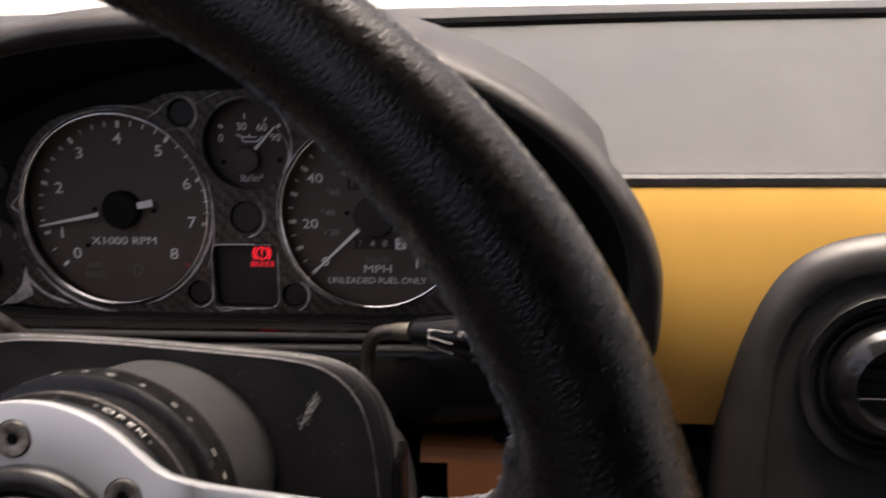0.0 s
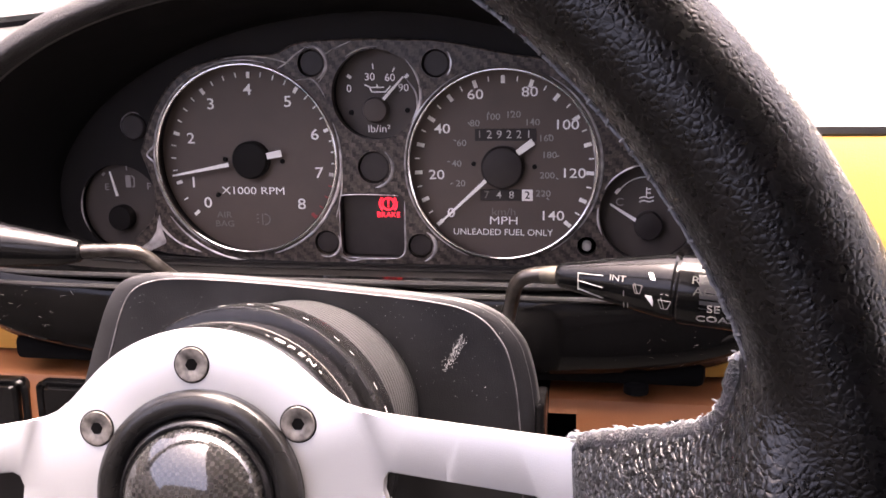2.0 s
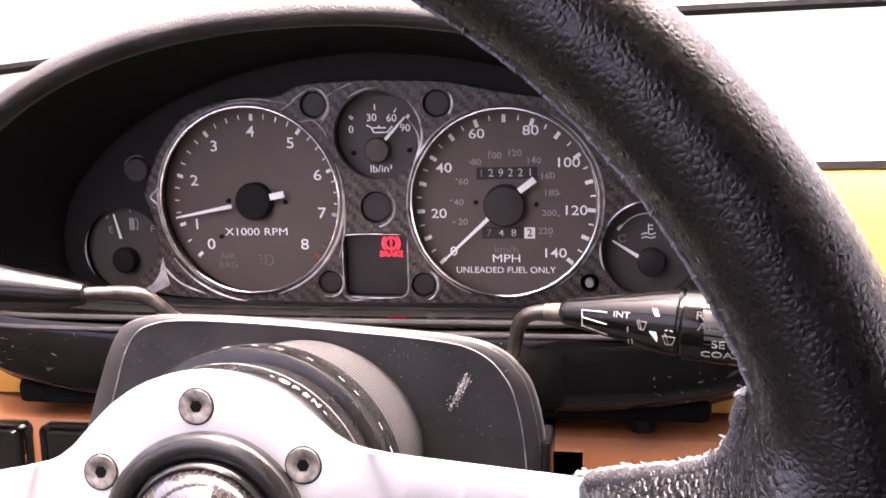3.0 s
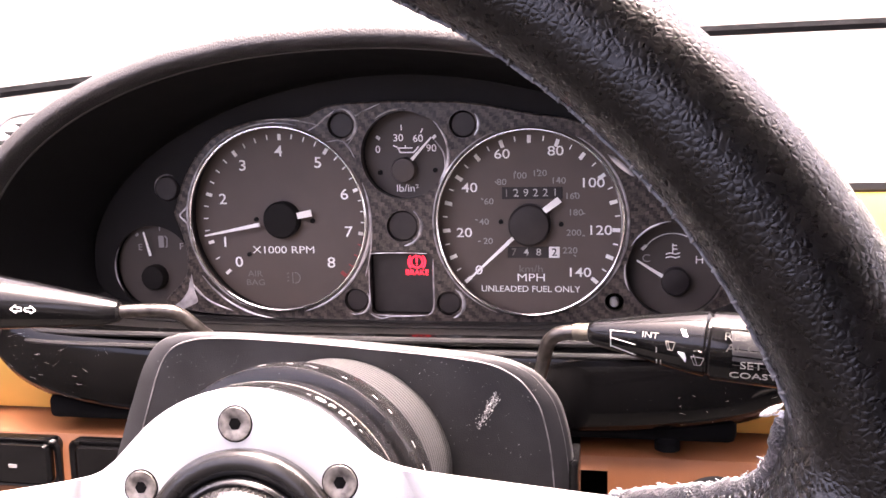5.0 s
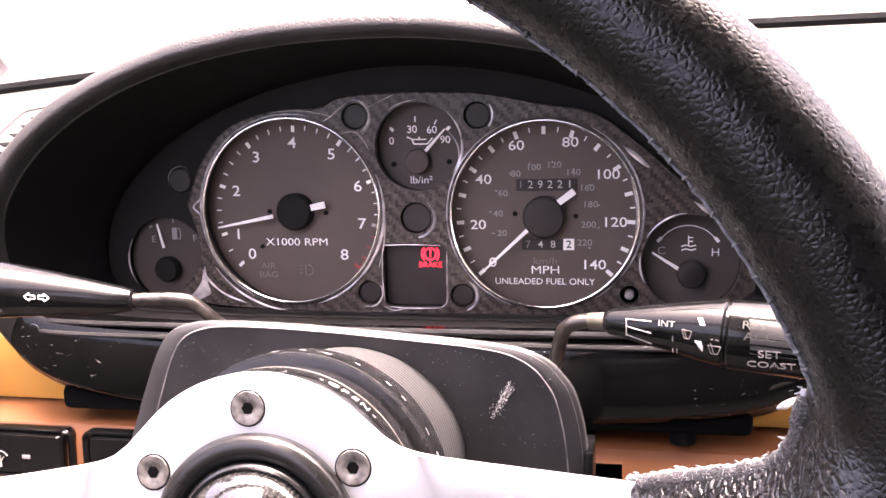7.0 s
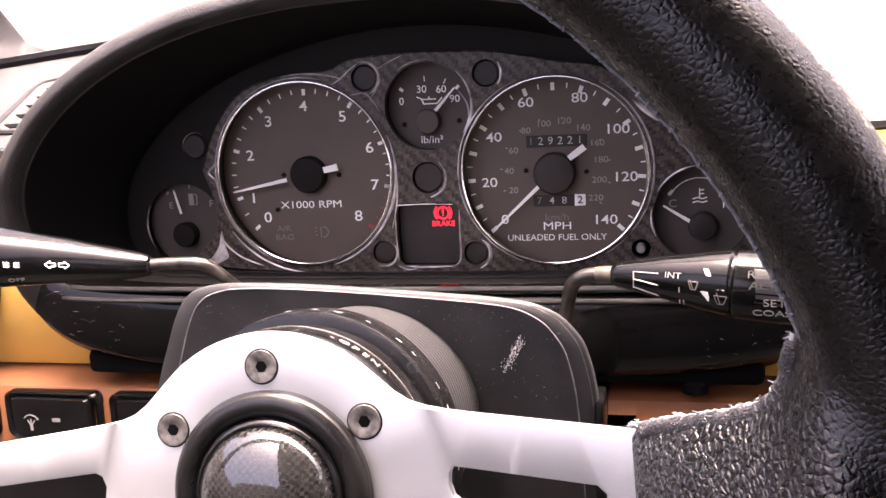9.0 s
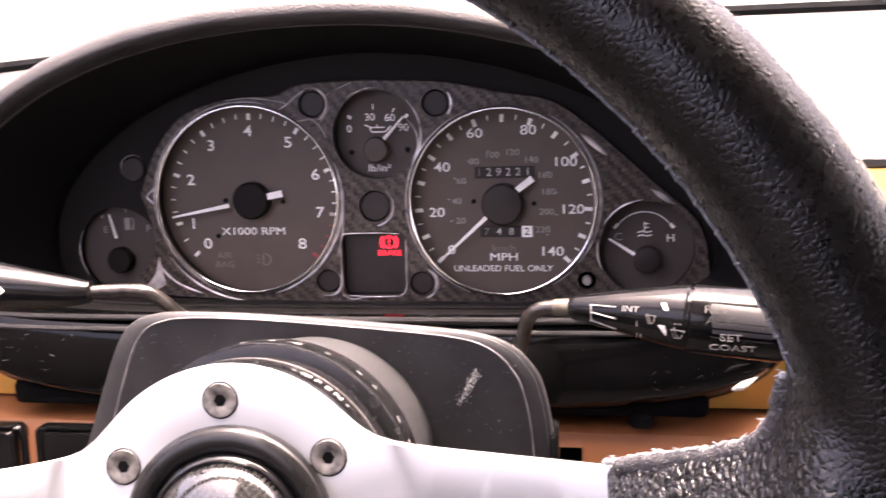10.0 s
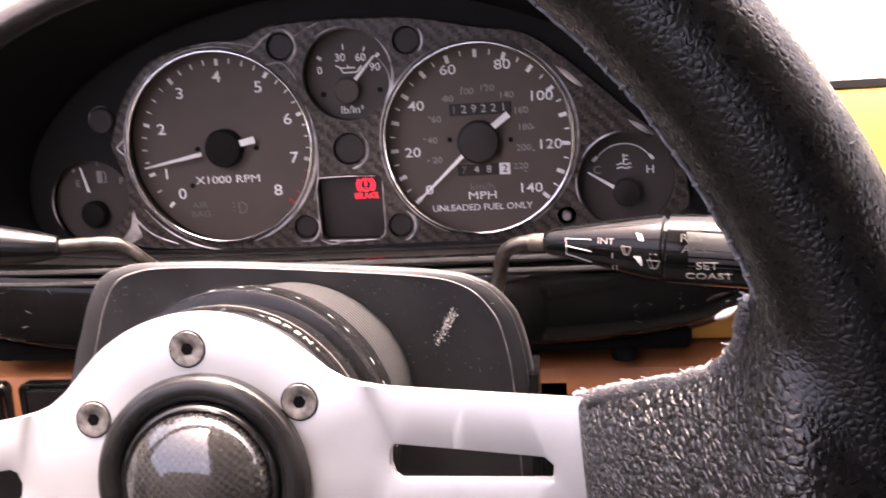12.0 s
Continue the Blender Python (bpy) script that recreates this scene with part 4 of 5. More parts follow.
def small_dials():
    ob = dial("oil_gauge", *OIL, 0.0245, "small black oil pressure dial", SHADED_DIAL)
    strokes([(-0.0135, 0.0492, -0.0115, 0.0476), (0.0185, 0.0474, 0.0203, 0.0492)], 0.0017, WHITE, ob, "scale")
    strokes([(0.0010, 0.0523, 0.0009, 0.0553), (0.0117, 0.0506, 0.0130, 0.0530)], 0.0006, WHITE, ob, "scale")
    for w, x, y in (("0", -0.0128, 0.0418), ("30", -0.0010, 0.0480), ("60", 0.0102, 0.0475), ("90", 0.0176, 0.0420)):
        text(w, 0.0057, WHITE, ob, at2(x, y), 1.05, "numeral")
    text("lb/in\u00b2", 0.0058, WHITE, ob, at2(0.0035, 0.0200), 1.1)
    strokes([(0.0000, 0.0400, 0.0075, 0.0400), (0.0000, 0.0400, -0.0012, 0.0425), (-0.0012, 0.0425, 0.0070, 0.0425), (0.0075, 0.0400, 0.0105, 0.0432), (0.0030, 0.0425, 0.0030, 0.0440),
             (-0.0012, 0.0428, -0.0040, 0.0440)], 0.0007, WHITE, ob)
    for x, y in ((-0.0120, 0.0290), (0.0195, 0.0300)):
        part("pin", revolve([(0.0015, 0.0), (0.0013, 0.0012)], 12, (x, y, 0)), PANEL, ob)
    needle(ob, 0.0025, 0.0305, 0.0072, 0.0362, 0.0185, 0.0482, 0.0018, 0.0070, None, SHADED_DIAL, "smooth brown-grey hub cap")

    ob = dial("temperature_gauge", *TEMP, 0.0257, "small black coolant temperature dial", SHADED_DIAL)
    arc = [(0.1475 + 0.0170 * math.cos(radians(a)), -0.0225 + 0.0170 * math.sin(radians(a))) for a in range(35, 150, 5)]
    strokes([(*p, *q) for p, q in zip(arc, arc[1:])], 0.0005, WHITE, ob, "scale")
    strokes([(0.1315, -0.0143, 0.1338, -0.0120), (0.1612, -0.0120, 0.1632, -0.0143)], 0.0017, WHITE, ob, "scale")
    text("C", 0.0060, GREY, ob, at2(0.1338, -0.0192), 1.1)
    text("H", 0.0060, WHITE, ob, at2(0.1615, -0.0200), 1.1)
    strokes([(0.1477, -0.0165, 0.1477, -0.0110), (0.1477, -0.0120, 0.1500, -0.0120), (0.1477, -0.0140, 0.1500, -0.0140), (0.1440, -0.0168, 0.1465, -0.0160), (0.1465, -0.0160, 0.1490, -0.0168),
             (0.1490, -0.0168, 0.1515, -0.0160), (0.1440, -0.0188, 0.1465, -0.0180), (0.1465, -0.0180, 0.1490, -0.0188), (0.1490, -0.0188, 0.1515, -0.0180)], 0.0006, WHITE, ob)
    needle(ob, 0.149, -0.031, 0.1425, -0.0282, 0.1288, -0.0195, 0.0019, 0.0075, None, SMOKED, "smoky grey hub cap")

    ob = dial("fuel_gauge", *FUEL, 0.0257, "small black fuel gauge dial in deep shade", SHADED_DIAL)
    strokes([(-0.1635, -0.0065, -0.1620, -0.0050), (-0.1355, -0.0050, -0.1340, -0.0065)], 0.0014, GREY, ob, "scale")
    strokes([(-0.1480, -0.0035, -0.1480, -0.0010)], 0.0007, GREY, ob, "scale")
    text("E", 0.0056, GREY, ob, at2(-0.1612, -0.0135), 1.1)
    text("F", 0.0056, GREY, ob, at2(-0.1348, -0.0130), 1.1)
    part("symbol", join([bar(-0.1475, -0.0135, -0.1475, -0.0065, 0.0032, 0.0032, 0.0003), bar(-0.1452, -0.0132, -0.1440, -0.0132, 0.0005, 0.0005, 0.0003), bar(-0.1440, -0.0132, -0.1437, -0.0080, 0.0006, 0.0006, 0.0003), bar(-0.1437, -0.0080, -0.1452, -0.0066, 0.0006, 0.0006, 0.0003)]), GREY, ob, smooth=False)
    needle(ob, -0.152, -0.031, -0.1528, -0.0180, -0.1563, -0.0037, 0.0014, 0.0075)

    ob = part("warning_panel", sheet(rounded(0.0355, 0.0355, 0.004, 5, 0.0005, -0.032), (), 0.0004, 0.0030), SMOKED, cluster, "dark warning lamp panel")
    g = [(0.0080 + 0.0033 * math.cos(radians(a)), -0.0210 + 0.0033 * math.sin(radians(a))) for a in range(0, 361, 15)]
    strokes([(*p, *q) for p, q in zip(g, g[1:])], 0.0009, GLOW, ob, "brake_symbol", 0.0031)
    for sgn in (-1, 1):
        g = [(0.0080 + sgn * 0.0048 * math.cos(radians(a)), -0.0210 + 0.0048 * math.sin(radians(a))) for a in range(-45, 46, 15)]
        strokes([(*p, *q) for p, q in zip(g, g[1:])], 0.0010, GLOW, ob, "brake_symbol", 0.0031)
    strokes([(0.0080, -0.0200, 0.0080, -0.0185), (0.0080, -0.0228, 0.0080, -0.0222), (0.0080, -0.0213, 0.0080, -0.0200)], 0.0009, GLOW, ob, "brake_symbol", 0.0031)
    text("BRAKE", 0.0043, GLOW, ob, at2(0.0080, -0.0272, 0.0032), 1.05)


small_dials()


# ---- steering column ----
def column():
    ob = thing("steering_column", "scuffed dark grey plastic steering column shroud", "steering column", Matrix.Translation((0.0105, -0.11, -0.09)))

    # the rim of the shroud: a rounded trapezoid, its left side spread wide
    base = spline([(-0.1350, 0, -0.170), (-0.0914, 0, -0.0694), (-0.0858, 0, -0.0569), (-0.0783, 0, -0.0409), (-0.0712, 0, -0.0312), (-0.0620, 0, -0.0266), (-0.0464, 0, -0.0248), (-0.0096, 0, -0.0258),
                   (0.0385, 0, -0.0292), (0.0700, 0, -0.0322), (0.0840, 0, -0.0366), (0.0925, 0, -0.0440), (0.0985, 0, -0.0564), (0.1023, 0, -0.0865), (0.1040, 0, -0.170)], 5)

    def outline(y, narrow, drop):
        """The rim moved to depth y, drawn in at the sides and let down; it leans like the wheel."""
        return [(0.0105 + (p.x - 0.0105) * (1 - narrow), y - 0.14 * (p.z - drop + 0.025), p.z - drop) for p in base]
    part("upper_cover", loft([outline(-0.040, 0.06, 0.070), outline(-0.100, 0.02, 0.040), outline(-0.136, 0.004, 0.013), outline(-0.148, 0.002, 0.0046), outline(-0.1530, 0.0005, 0.0014), outline(-0.1560, 0.0, 0.0),
                              outline(-0.1572, 0.004, 0.0002), outline(-0.1577, 0.012, 0.0005), outline(-0.1588, 0.060, 0.0014), outline(-0.1592, 0.090, 0.0021), outline(-0.1589, 0.115, 0.0034)]), COLUMN, ob, "grained plastic cover")
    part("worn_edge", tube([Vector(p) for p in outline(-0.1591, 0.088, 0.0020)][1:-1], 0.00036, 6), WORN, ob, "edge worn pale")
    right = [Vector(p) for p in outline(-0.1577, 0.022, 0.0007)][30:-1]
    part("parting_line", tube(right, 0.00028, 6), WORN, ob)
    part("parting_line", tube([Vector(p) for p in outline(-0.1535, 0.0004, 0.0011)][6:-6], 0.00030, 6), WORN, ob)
    rubs = []
    for k in range(90):
        i = random.randrange(30, len(base) - 8)
        p = Vector(outline(-0.1574, 0.010 + random.uniform(-0.006, 0.012), 0.0003)[i]) + Vector((random.uniform(-0.0045, -0.0012), -0.0003, random.uniform(-0.0020, -0.0008)))
        d = Vector((random.uniform(0.0002, 0.0016), 0, random.uniform(-0.0012, 0.0002)))
        rubs.append(tube([p - d, p + Vector((0, -0.0002, 0)), p + d], [0.00003, random.uniform(0.00006, 0.00014), 0.00003], 5))
    part("rub_marks", join(rubs), WORN, ob, "fine rub marks along the corner", kind="stuff")
    # dust and small nicks on the flat front
    specks = []
    for k in range(320):
        x, z = random.uniform(-0.07, 0.09), random.uniform(-0.075, -0.034)
        y = -0.1590 - 0.14 * (z + 0.025)
        r = random.uniform(0.00006, 0.00018)
        specks.append(tube([(x - r, y, z - r), (x, y - r * 0.6, z), (x + r * random.uniform(0.5, 2), y, z + r)], [r * 0.5, r, r * 0.4], 5))
    part("dust_specks", join(specks), WORN, ob, "pale dust specks", kind="stuff")
    part("side_tab", block(0.1000, 0.1040, -0.152, -0.130, -0.165, -0.076, 0.0012), GRIP, ob)
    chips = []
    for k in range(170):
        f = random.random() ** 0.7
        x = 0.0640 + 0.0082 * f + random.gauss(0, 0.0009)
        z = -0.0630 + 0.0140 * f + random.gauss(0, 0.0010)
        ln = random.uniform(0.0001, 0.0007)
        a = radians(random.uniform(20, 95))
        y = -0.1593 - 0.14 * (z + 0.025)
        chips.append(tube([(x - ln * math.cos(a), y + 0.0001, z - ln * math.sin(a)), (x, y - 0.00005, z), (x + ln * math.cos(a), y + 0.0001, z + ln * math.sin(a))], [0.00004, random.uniform(0.00008, 0.00020), 0.00004], 5))
    part("scrape", join(chips), SCRATCH, ob, "pale scrape in the plastic", kind="stuff")


column()


def stalk(name, label, rod, body, marks):
    ob = thing(name, label, "control stalk", Matrix.Translation(rod[0]))
    part("rod", tube(spline(rod, 8), 0.0029, 14), RODS, ob, "bare bent metal rod")
    pts, radii = zip(*body)
    part("grip", tube([Vector(p) for p in pts], list(radii), 32), GRIP, ob, "black tapered grip")
    dust = []
    for k in range(70):
        m = on_grip(body, random.uniform(min(p[0] for p in pts) + 0.004, max(p[0] for p in pts) - 0.006), random.uniform(-0.004, 0.012))
        p, r = m.translation + Vector((0, 0.0006, 0)), random.uniform(0.00005, 0.00012)
        dust.append(tube([p - Vector((r, 0, 0)), p + Vector((0, -r, 0)), p + Vector((r, 0, 0))], [r * 0.4, r, r * 0.4], 5))
    part("dust_specks", join(dust), WORN, ob, "pale dust specks", kind="stuff")
    marks(ob)


def on_grip(body, x, dz, turn=0.0):
    """The pose on the driver's side of a grip: at x along it, dz above its axis."""
    pts = sorted(body, key=lambda q: q[0][0])
    for (p, r), (q, t) in zip(pts, pts[1:]):
        if p[0] <= x <= q[0]:
            f = (x - p[0]) / max(1e-6, q[0] - p[0])
            c, rad = Vector(p).lerp(Vector(q), f), r + (t - r) * f
            dz = max(-0.97 * rad, min(0.97 * rad, dz))
            y = c.y - math.sqrt(rad * rad - dz * dz) * 1.02 - 0.0006
            yaw = math.degrees(math.atan2(q[1] - t - p[1] + r, q[0] - p[0]))
            return Matrix.Translation((x, y, c.z + dz)) @ pose(0, 0, 0, 0, 0, yaw) @ pose(0, 0, 0, 90 - math.degrees(math.asin(dz / rad)), 0, turn)


WIPER = [((0.1085, -0.1515, -0.0232), 0.0036), ((0.1098, -0.1518, -0.0232), 0.0046), ((0.1110, -0.1520, -0.0232), 0.0051), ((0.1300, -0.1555, -0.0238), 0.0086), ((0.1460, -0.1590, -0.0245), 0.0116),
         ((0.1515, -0.1602, -0.0247), 0.0122), ((0.1520, -0.1603, -0.0248), 0.0114), ((0.1533, -0.1606, -0.0249), 0.0114), ((0.1538, -0.1608, -0.0250), 0.0127), ((0.1840, -0.1668, -0.0266), 0.0129),
         ((0.1875, -0.1675, -0.0268), 0.0112), ((0.1885, -0.1677, -0.0268), 0.0060)]
SIGNAL = [((-0.0880, -0.1515, -0.0180), 0.0034), ((-0.0890, -0.1517, -0.0180), 0.0046), ((-0.0960, -0.1530, -0.0175), 0.0062), ((-0.1250, -0.1580, -0.0142), 0.0098), ((-0.1500, -0.1625, -0.0118), 0.0127), ((-0.1560, -0.1636, -0.0112), 0.0134),
          ((-0.1566, -0.1637, -0.0112), 0.0112), ((-0.1578, -0.1639, -0.0111), 0.0112), ((-0.1584, -0.1640, -0.0110), 0.0137), ((-0.1950, -0.1700, -0.0085), 0.0139), ((-0.1990, -0.1706, -0.0083), 0.0105)]


def marks_on(ob, body, strokes_, mat, name, label=""):
    """Printed strokes, each from one (x, dz) to another along the grip."""
    out = []
    for x0, z0, x1, z1, w in strokes_:
        a, b = on_grip(body, x0, z0).translation, on_grip(body, x1, z1).translation
        out.append(tube([a, on_grip(body, x0 * 0.7 + x1 * 0.3, z0 * 0.7 + z1 * 0.3).translation, on_grip(body, x0 * 0.3 + x1 * 0.7, z0 * 0.3 + z1 * 0.7).translation, b], w, 5))
    part(name, join(out), mat, ob, label)


def wiper_marks(ob):
    base = SHIFT[ob]
    part("collar", tube([(0.1020, -0.1507, -0.0236), (0.1030, -0.1508, -0.0235), (0.1075, -0.1515, -0.0233), (0.1095, -0.1518, -0.0232)], [0.0030, 0.0034, 0.0035, 0.0034], 16), BEIGE, ob, "yellowed plastic collar")
    rows = []
    for i in range(9):
        x = 0.1555 + 0.0265 * i / 8
        tuck = 0.0022 if i in (0, 8) else 0.0006
        rows.append([on_grip(WIPER, x, -0.0098 + 0.0196 * j / 12).translation + Vector((0, 0.0022 if j in (0, 12) else tuck, 0)) for j in range(13)])
    part("button_panel", loft(rows, closed=False, caps=False), COLUMN, ob, "dark grey cruise button panel")
    for words, size, x, dz, mat in (("INT", 0.0032, 0.1308, 0.0030, GREY), ("RES", 0.0041, 0.1600, 0.0064, FADED), ("ACC", 0.0041, 0.1618, 0.0030, FADED),
                                    ("SET", 0.0040, 0.1650, -0.0026, GREY), ("COAST", 0.0040, 0.1658, -0.0064, GREY)):
        text(words, size, mat, ob, base @ on_grip(WIPER, x, dz) @ Matrix.Translation((0, 0, 0.0 if words == "INT" else 0.0006)), 1.25)
    marks_on(ob, WIPER, [(0.1165, 0.0030, 0.1165, -0.0035, 0.00022), (0.1165, 0.0029, 0.1255, 0.0032, 0.0002), (0.1165, 0.0003, 0.1255, -0.0012, 0.0002), (0.1165, -0.0030, 0.1258, -0.0058, 0.0002),
                         (0.1330, -0.0010, 0.1330, -0.0030, 0.0002), (0.1332, -0.0062, 0.1334, -0.0084, 0.0002), (0.1346, -0.0062, 0.1348, -0.0084, 0.0002)], PALE, "sweep_lines", "printed sweep lines")
    marks_on(ob, WIPER, [(0.1362, 0.0018, 0.1395, 0.0018, 0.00014), (0.1362, 0.0018, 0.1370, -0.0012, 0.0002), (0.1395, 0.0018, 0.1386, -0.0012, 0.0002), (0.1370, -0.0012, 0.1386, -0.0012, 0.0002), (0.1378, -0.0012, 0.1368, 0.0023, 0.0002)], DIM, "wiper_symbol")
    up, rt = 0.0036, 0.0006
    marks_on(ob, WIPER, [(a + rt, b + up, c + rt, d + up, 0.00014) for a, b, c, d in ((0.1443, -0.0060, 0.1487, -0.0060), (0.1443, -0.0060, 0.1455, -0.0092), (0.1487, -0.0060, 0.1476, -0.0092), (0.1455, -0.0092, 0.1476, -0.0092),
                                                                                     (0.1465, -0.0092, 0.1452, -0.0050), (0.1452, -0.0038, 0.1460, -0.0036), (0.1468, -0.0036, 0.1478, -0.0038))], GREY, "washer_symbol")
    marks_on(ob, WIPER, [(0.1405 + 0.0004 * k, -0.0014, 0.1432, -0.0050 + 0.0003 * k, 0.00026) for k in range(6)] + [(0.1418 + 0.0004 * k, 0.0066, 0.1426 + 0.0004 * k, 0.0044, 0.00026) for k in range(4)], WHITE, "arrow_wedges")


def signal_marks(ob):
    base = SHIFT[ob]
    st = []
    for sg, x in ((-1, -0.1255), (1, -0.1200)):
        st += [(x, 0.0020, x + sg * 0.0020, 0.0004, 0.00022), (x, -0.0012, x + sg * 0.0020, 0.0004, 0.00022), (x, 0.0020, x, 0.0011, 0.00022), (x, -0.0012, x, -0.0003, 0.00022),
               (x, 0.0011, x - sg * 0.0021, 0.0011, 0.00022), (x, -0.0003, x - sg * 0.0021, -0.0003, 0.00022), (x - sg * 0.0021, 0.0011, x - sg * 0.0021, -0.0003, 0.00022)]
    marks_on(ob, SIGNAL, st, WHITE, "arrows", "printed signal arrows")
    st = []
    for sg, x in ((-1, -0.1426), (1, -0.1389)):
        st += [(x, 0.0012, x, -0.0012, 0.0002), (x, 0.0012, x - sg * 0.0010, 0.0004, 0.0002), (x, -0.0012, x - sg * 0.0010, -0.0004, 0.0002)]
        st += [(x + sg * 0.0004, 0.0008 - 0.0008 * k, x + sg * 0.0014, 0.0011 - 0.0011 * k, 0.00015) for k in range(3)]
    marks_on(ob, SIGNAL, st, WHITE, "lamp_symbol")
    text("OFF", 0.0032, GREY, ob, base @ on_grip(SIGNAL, -0.1412, -0.0072), 1.3)
    marks_on(ob, SIGNAL, [(-0.1600, 0.0060 - 0.0045 * k, -0.1640, 0.0060 - 0.0045 * k, 0.00025) for k in range(4)], WHITE, "ring_ticks")


stalk("wiper_stalk", "gloss black wiper and cruise stalk with worn white print", [(0.086, -0.118, -0.052), (0.0895, -0.138, -0.0390), (0.0925, -0.1470, -0.0285), (0.0985, -0.1500, -0.0240), (0.1100, -0.1518, -0.0232)], WIPER, wiper_marks)
stalk("signal_stalk", "gloss black turn signal and lamp stalk with white symbols", [(-0.048, -0.118, -0.046), (-0.0560, -0.138, -0.0310), (-0.0630, -0.1465, -0.0205), (-0.0710, -0.1490, -0.0178), (-0.0900, -0.1518, -0.0180)], SIGNAL, signal_marks)

# ---- steering wheel: local x right, y up, z towards the driver ----
TH = radians(10)
WHEEL = Matrix(((1, 0, 0, 0.0105), (0, math.sin(TH), -math.cos(TH), -0.2608), (0, math.cos(TH), math.sin(TH), -0.0631), (0, 0, 0, 1))) @ pose(0, 0, 0, 0, 0, 4.1)
RIM_R, RIM_T, RIM_Z = 0.1643, 0.0133, 0.0796


def hub_boss():
    ob = thing("quick_release_hub", "black quick-release rings on a grey machined steering hub", "steering hub", WHEEL @ Matrix.Translation((0, 0, -0.10)), local=True)
    o = 0.10
    prof = [(0.0452, -0.110 + o)]
    for k in range(18):
        z = -0.109 + 0.0032 * k + o
        prof += [(0.0452, z), (0.04506, z + 0.0003), (0.0452, z + 0.0006)]
    prof += [(0.0452, -0.0480 + o), (0.0460, -0.0470 + o)]
    part("adapter", revolve(prof, 96, (-0.0022, 0.0012, 0)), HUB, ob, "grey finely ridged machined adapter")
    part("rear_ring", revolve([(0.0440, -0.0475 + o), (0.0490, -0.0472 + o), (0.0500, -0.0440 + o), (0.0502, -0.0400 + o), (0.0502, -0.0310 + o), (0.0492, -0.0285 + o), (0.0470, -0.0280 + o)], 96), BLACK_METAL, ob, "black ring with pale slots")
    part("ring_edge", ring(0.0496, 0.00022, (0, 0, -0.0292 + o), 96, 6), BLACK_METAL, ob)
    for k in range(12):
        a = radians(-30 + 11.5 * k + random.uniform(-2, 2))
        wd = random.uniform(0.0006, 0.0015)
        b = block(-wd, wd, -0.0003, 0.0003, -0.0001, 0.0001, 0.00005, 1)
        b.transform(pose(0.0502 * math.cos(a), 0.0502 * math.sin(a), -0.0345 + o) @ Matrix.Rotation(a - math.pi / 2, 4, "Z") @ pose(0, 0, 0, -90))
        part("slot_mark", b, PALE, ob)
    part("groove_core", revolve([(0.0440, -0.0290 + o), (0.0455, -0.0275 + o), (0.0455, -0.0165 + o), (0.0440, -0.0150 + o)], 96), GLOSS, ob, "gloss black groove")
    part("front_ring", revolve([(0.0400, -0.0170 + o), (0.0458, -0.0170 + o), (0.0464, -0.0160 + o), (0.0460, -0.0045 + o), (0.0450, -0.0030 + o), (0.0400, -0.0030 + o)], 96), BLACK_METAL, ob, "black release ring with pale lettering")
    part("ring_edge", ring(0.0462, 0.00025, (0, 0, -0.0164 + o), 96, 6), STEEL, ob)
    for ch, deg in (("-", 66), ("O", 61), ("P", 56), ("E", 51.3), ("N", 46.5), ("-", 41.5)):
        a = radians(deg)
        m = pose(0.04635 * math.cos(a), 0.04635 * math.sin(a), -0.0108 + o) @ Matrix.Rotation(a - math.pi / 2, 4, "Z") @ pose(0, 0, 0, -90)
        text(ch, 0.0042, PALE, ob, m, 1.15, "letter")


hub_boss()


def blended(bm, arms, voxel=0.0011):
    """One skin over overlapping bodies, smoothed most where the arms run into the rim."""
    bmesh.ops.recalc_face_normals(bm, faces=bm.faces)
    me = bpy.data.meshes.new("tmp")
    bm.to_mesh(me)
    bm.free()
    tmp = new("tmp", me)
    mod = tmp.modifiers.new("skin", "REMESH")
    mod.mode, mod.voxel_size = "VOXEL", voxel
    skin = bpy.data.meshes.new_from_object(tmp.evaluated_get(bpy.context.evaluated_depsgraph_get()))
    bpy.data.objects.remove(tmp)
    count = len(skin.vertices)
    co = np.empty(count * 3)
    skin.vertices.foreach_get("co", co)
    co = co.reshape(-1, 3)
    ends = np.empty(len(skin.edges) * 2, dtype=np.int32)
    skin.edges.foreach_get("vertices", ends)
    a, b = ends.reshape(-1, 2).T
    links = np.bincount(np.r_[a, b], minlength=count)[:, None]
    weight = np.zeros(count)
    for c in arms:
        ca, sa = math.cos(radians(c)), math.sin(radians(c))
        along, across = co[:, 0] * ca + co[:, 1] * sa, co[:, 1] * ca - co[:, 0] * sa
        near = np.clip((along - 0.116) / 0.016, 0, 1) * np.clip((0.085 - abs(across)) / 0.035, 0, 1)
        weight = np.maximum(weight, near)
    for k in range(64):
        total = np.zeros_like(co)
        for axis in range(3):
            total[:, axis] = np.bincount(a, co[b, axis], count) + np.bincount(b, co[a, axis], count)
        pull = 0.5 * weight if k >= 26 else np.full(count, 0.5)
        co = co + pull[:, None] * (total / links - co)
    skin.vertices.foreach_set("co", co.ravel())
    out = bmesh.new()
    out.from_mesh(skin)
    bpy.data.meshes.remove(skin)
    return out


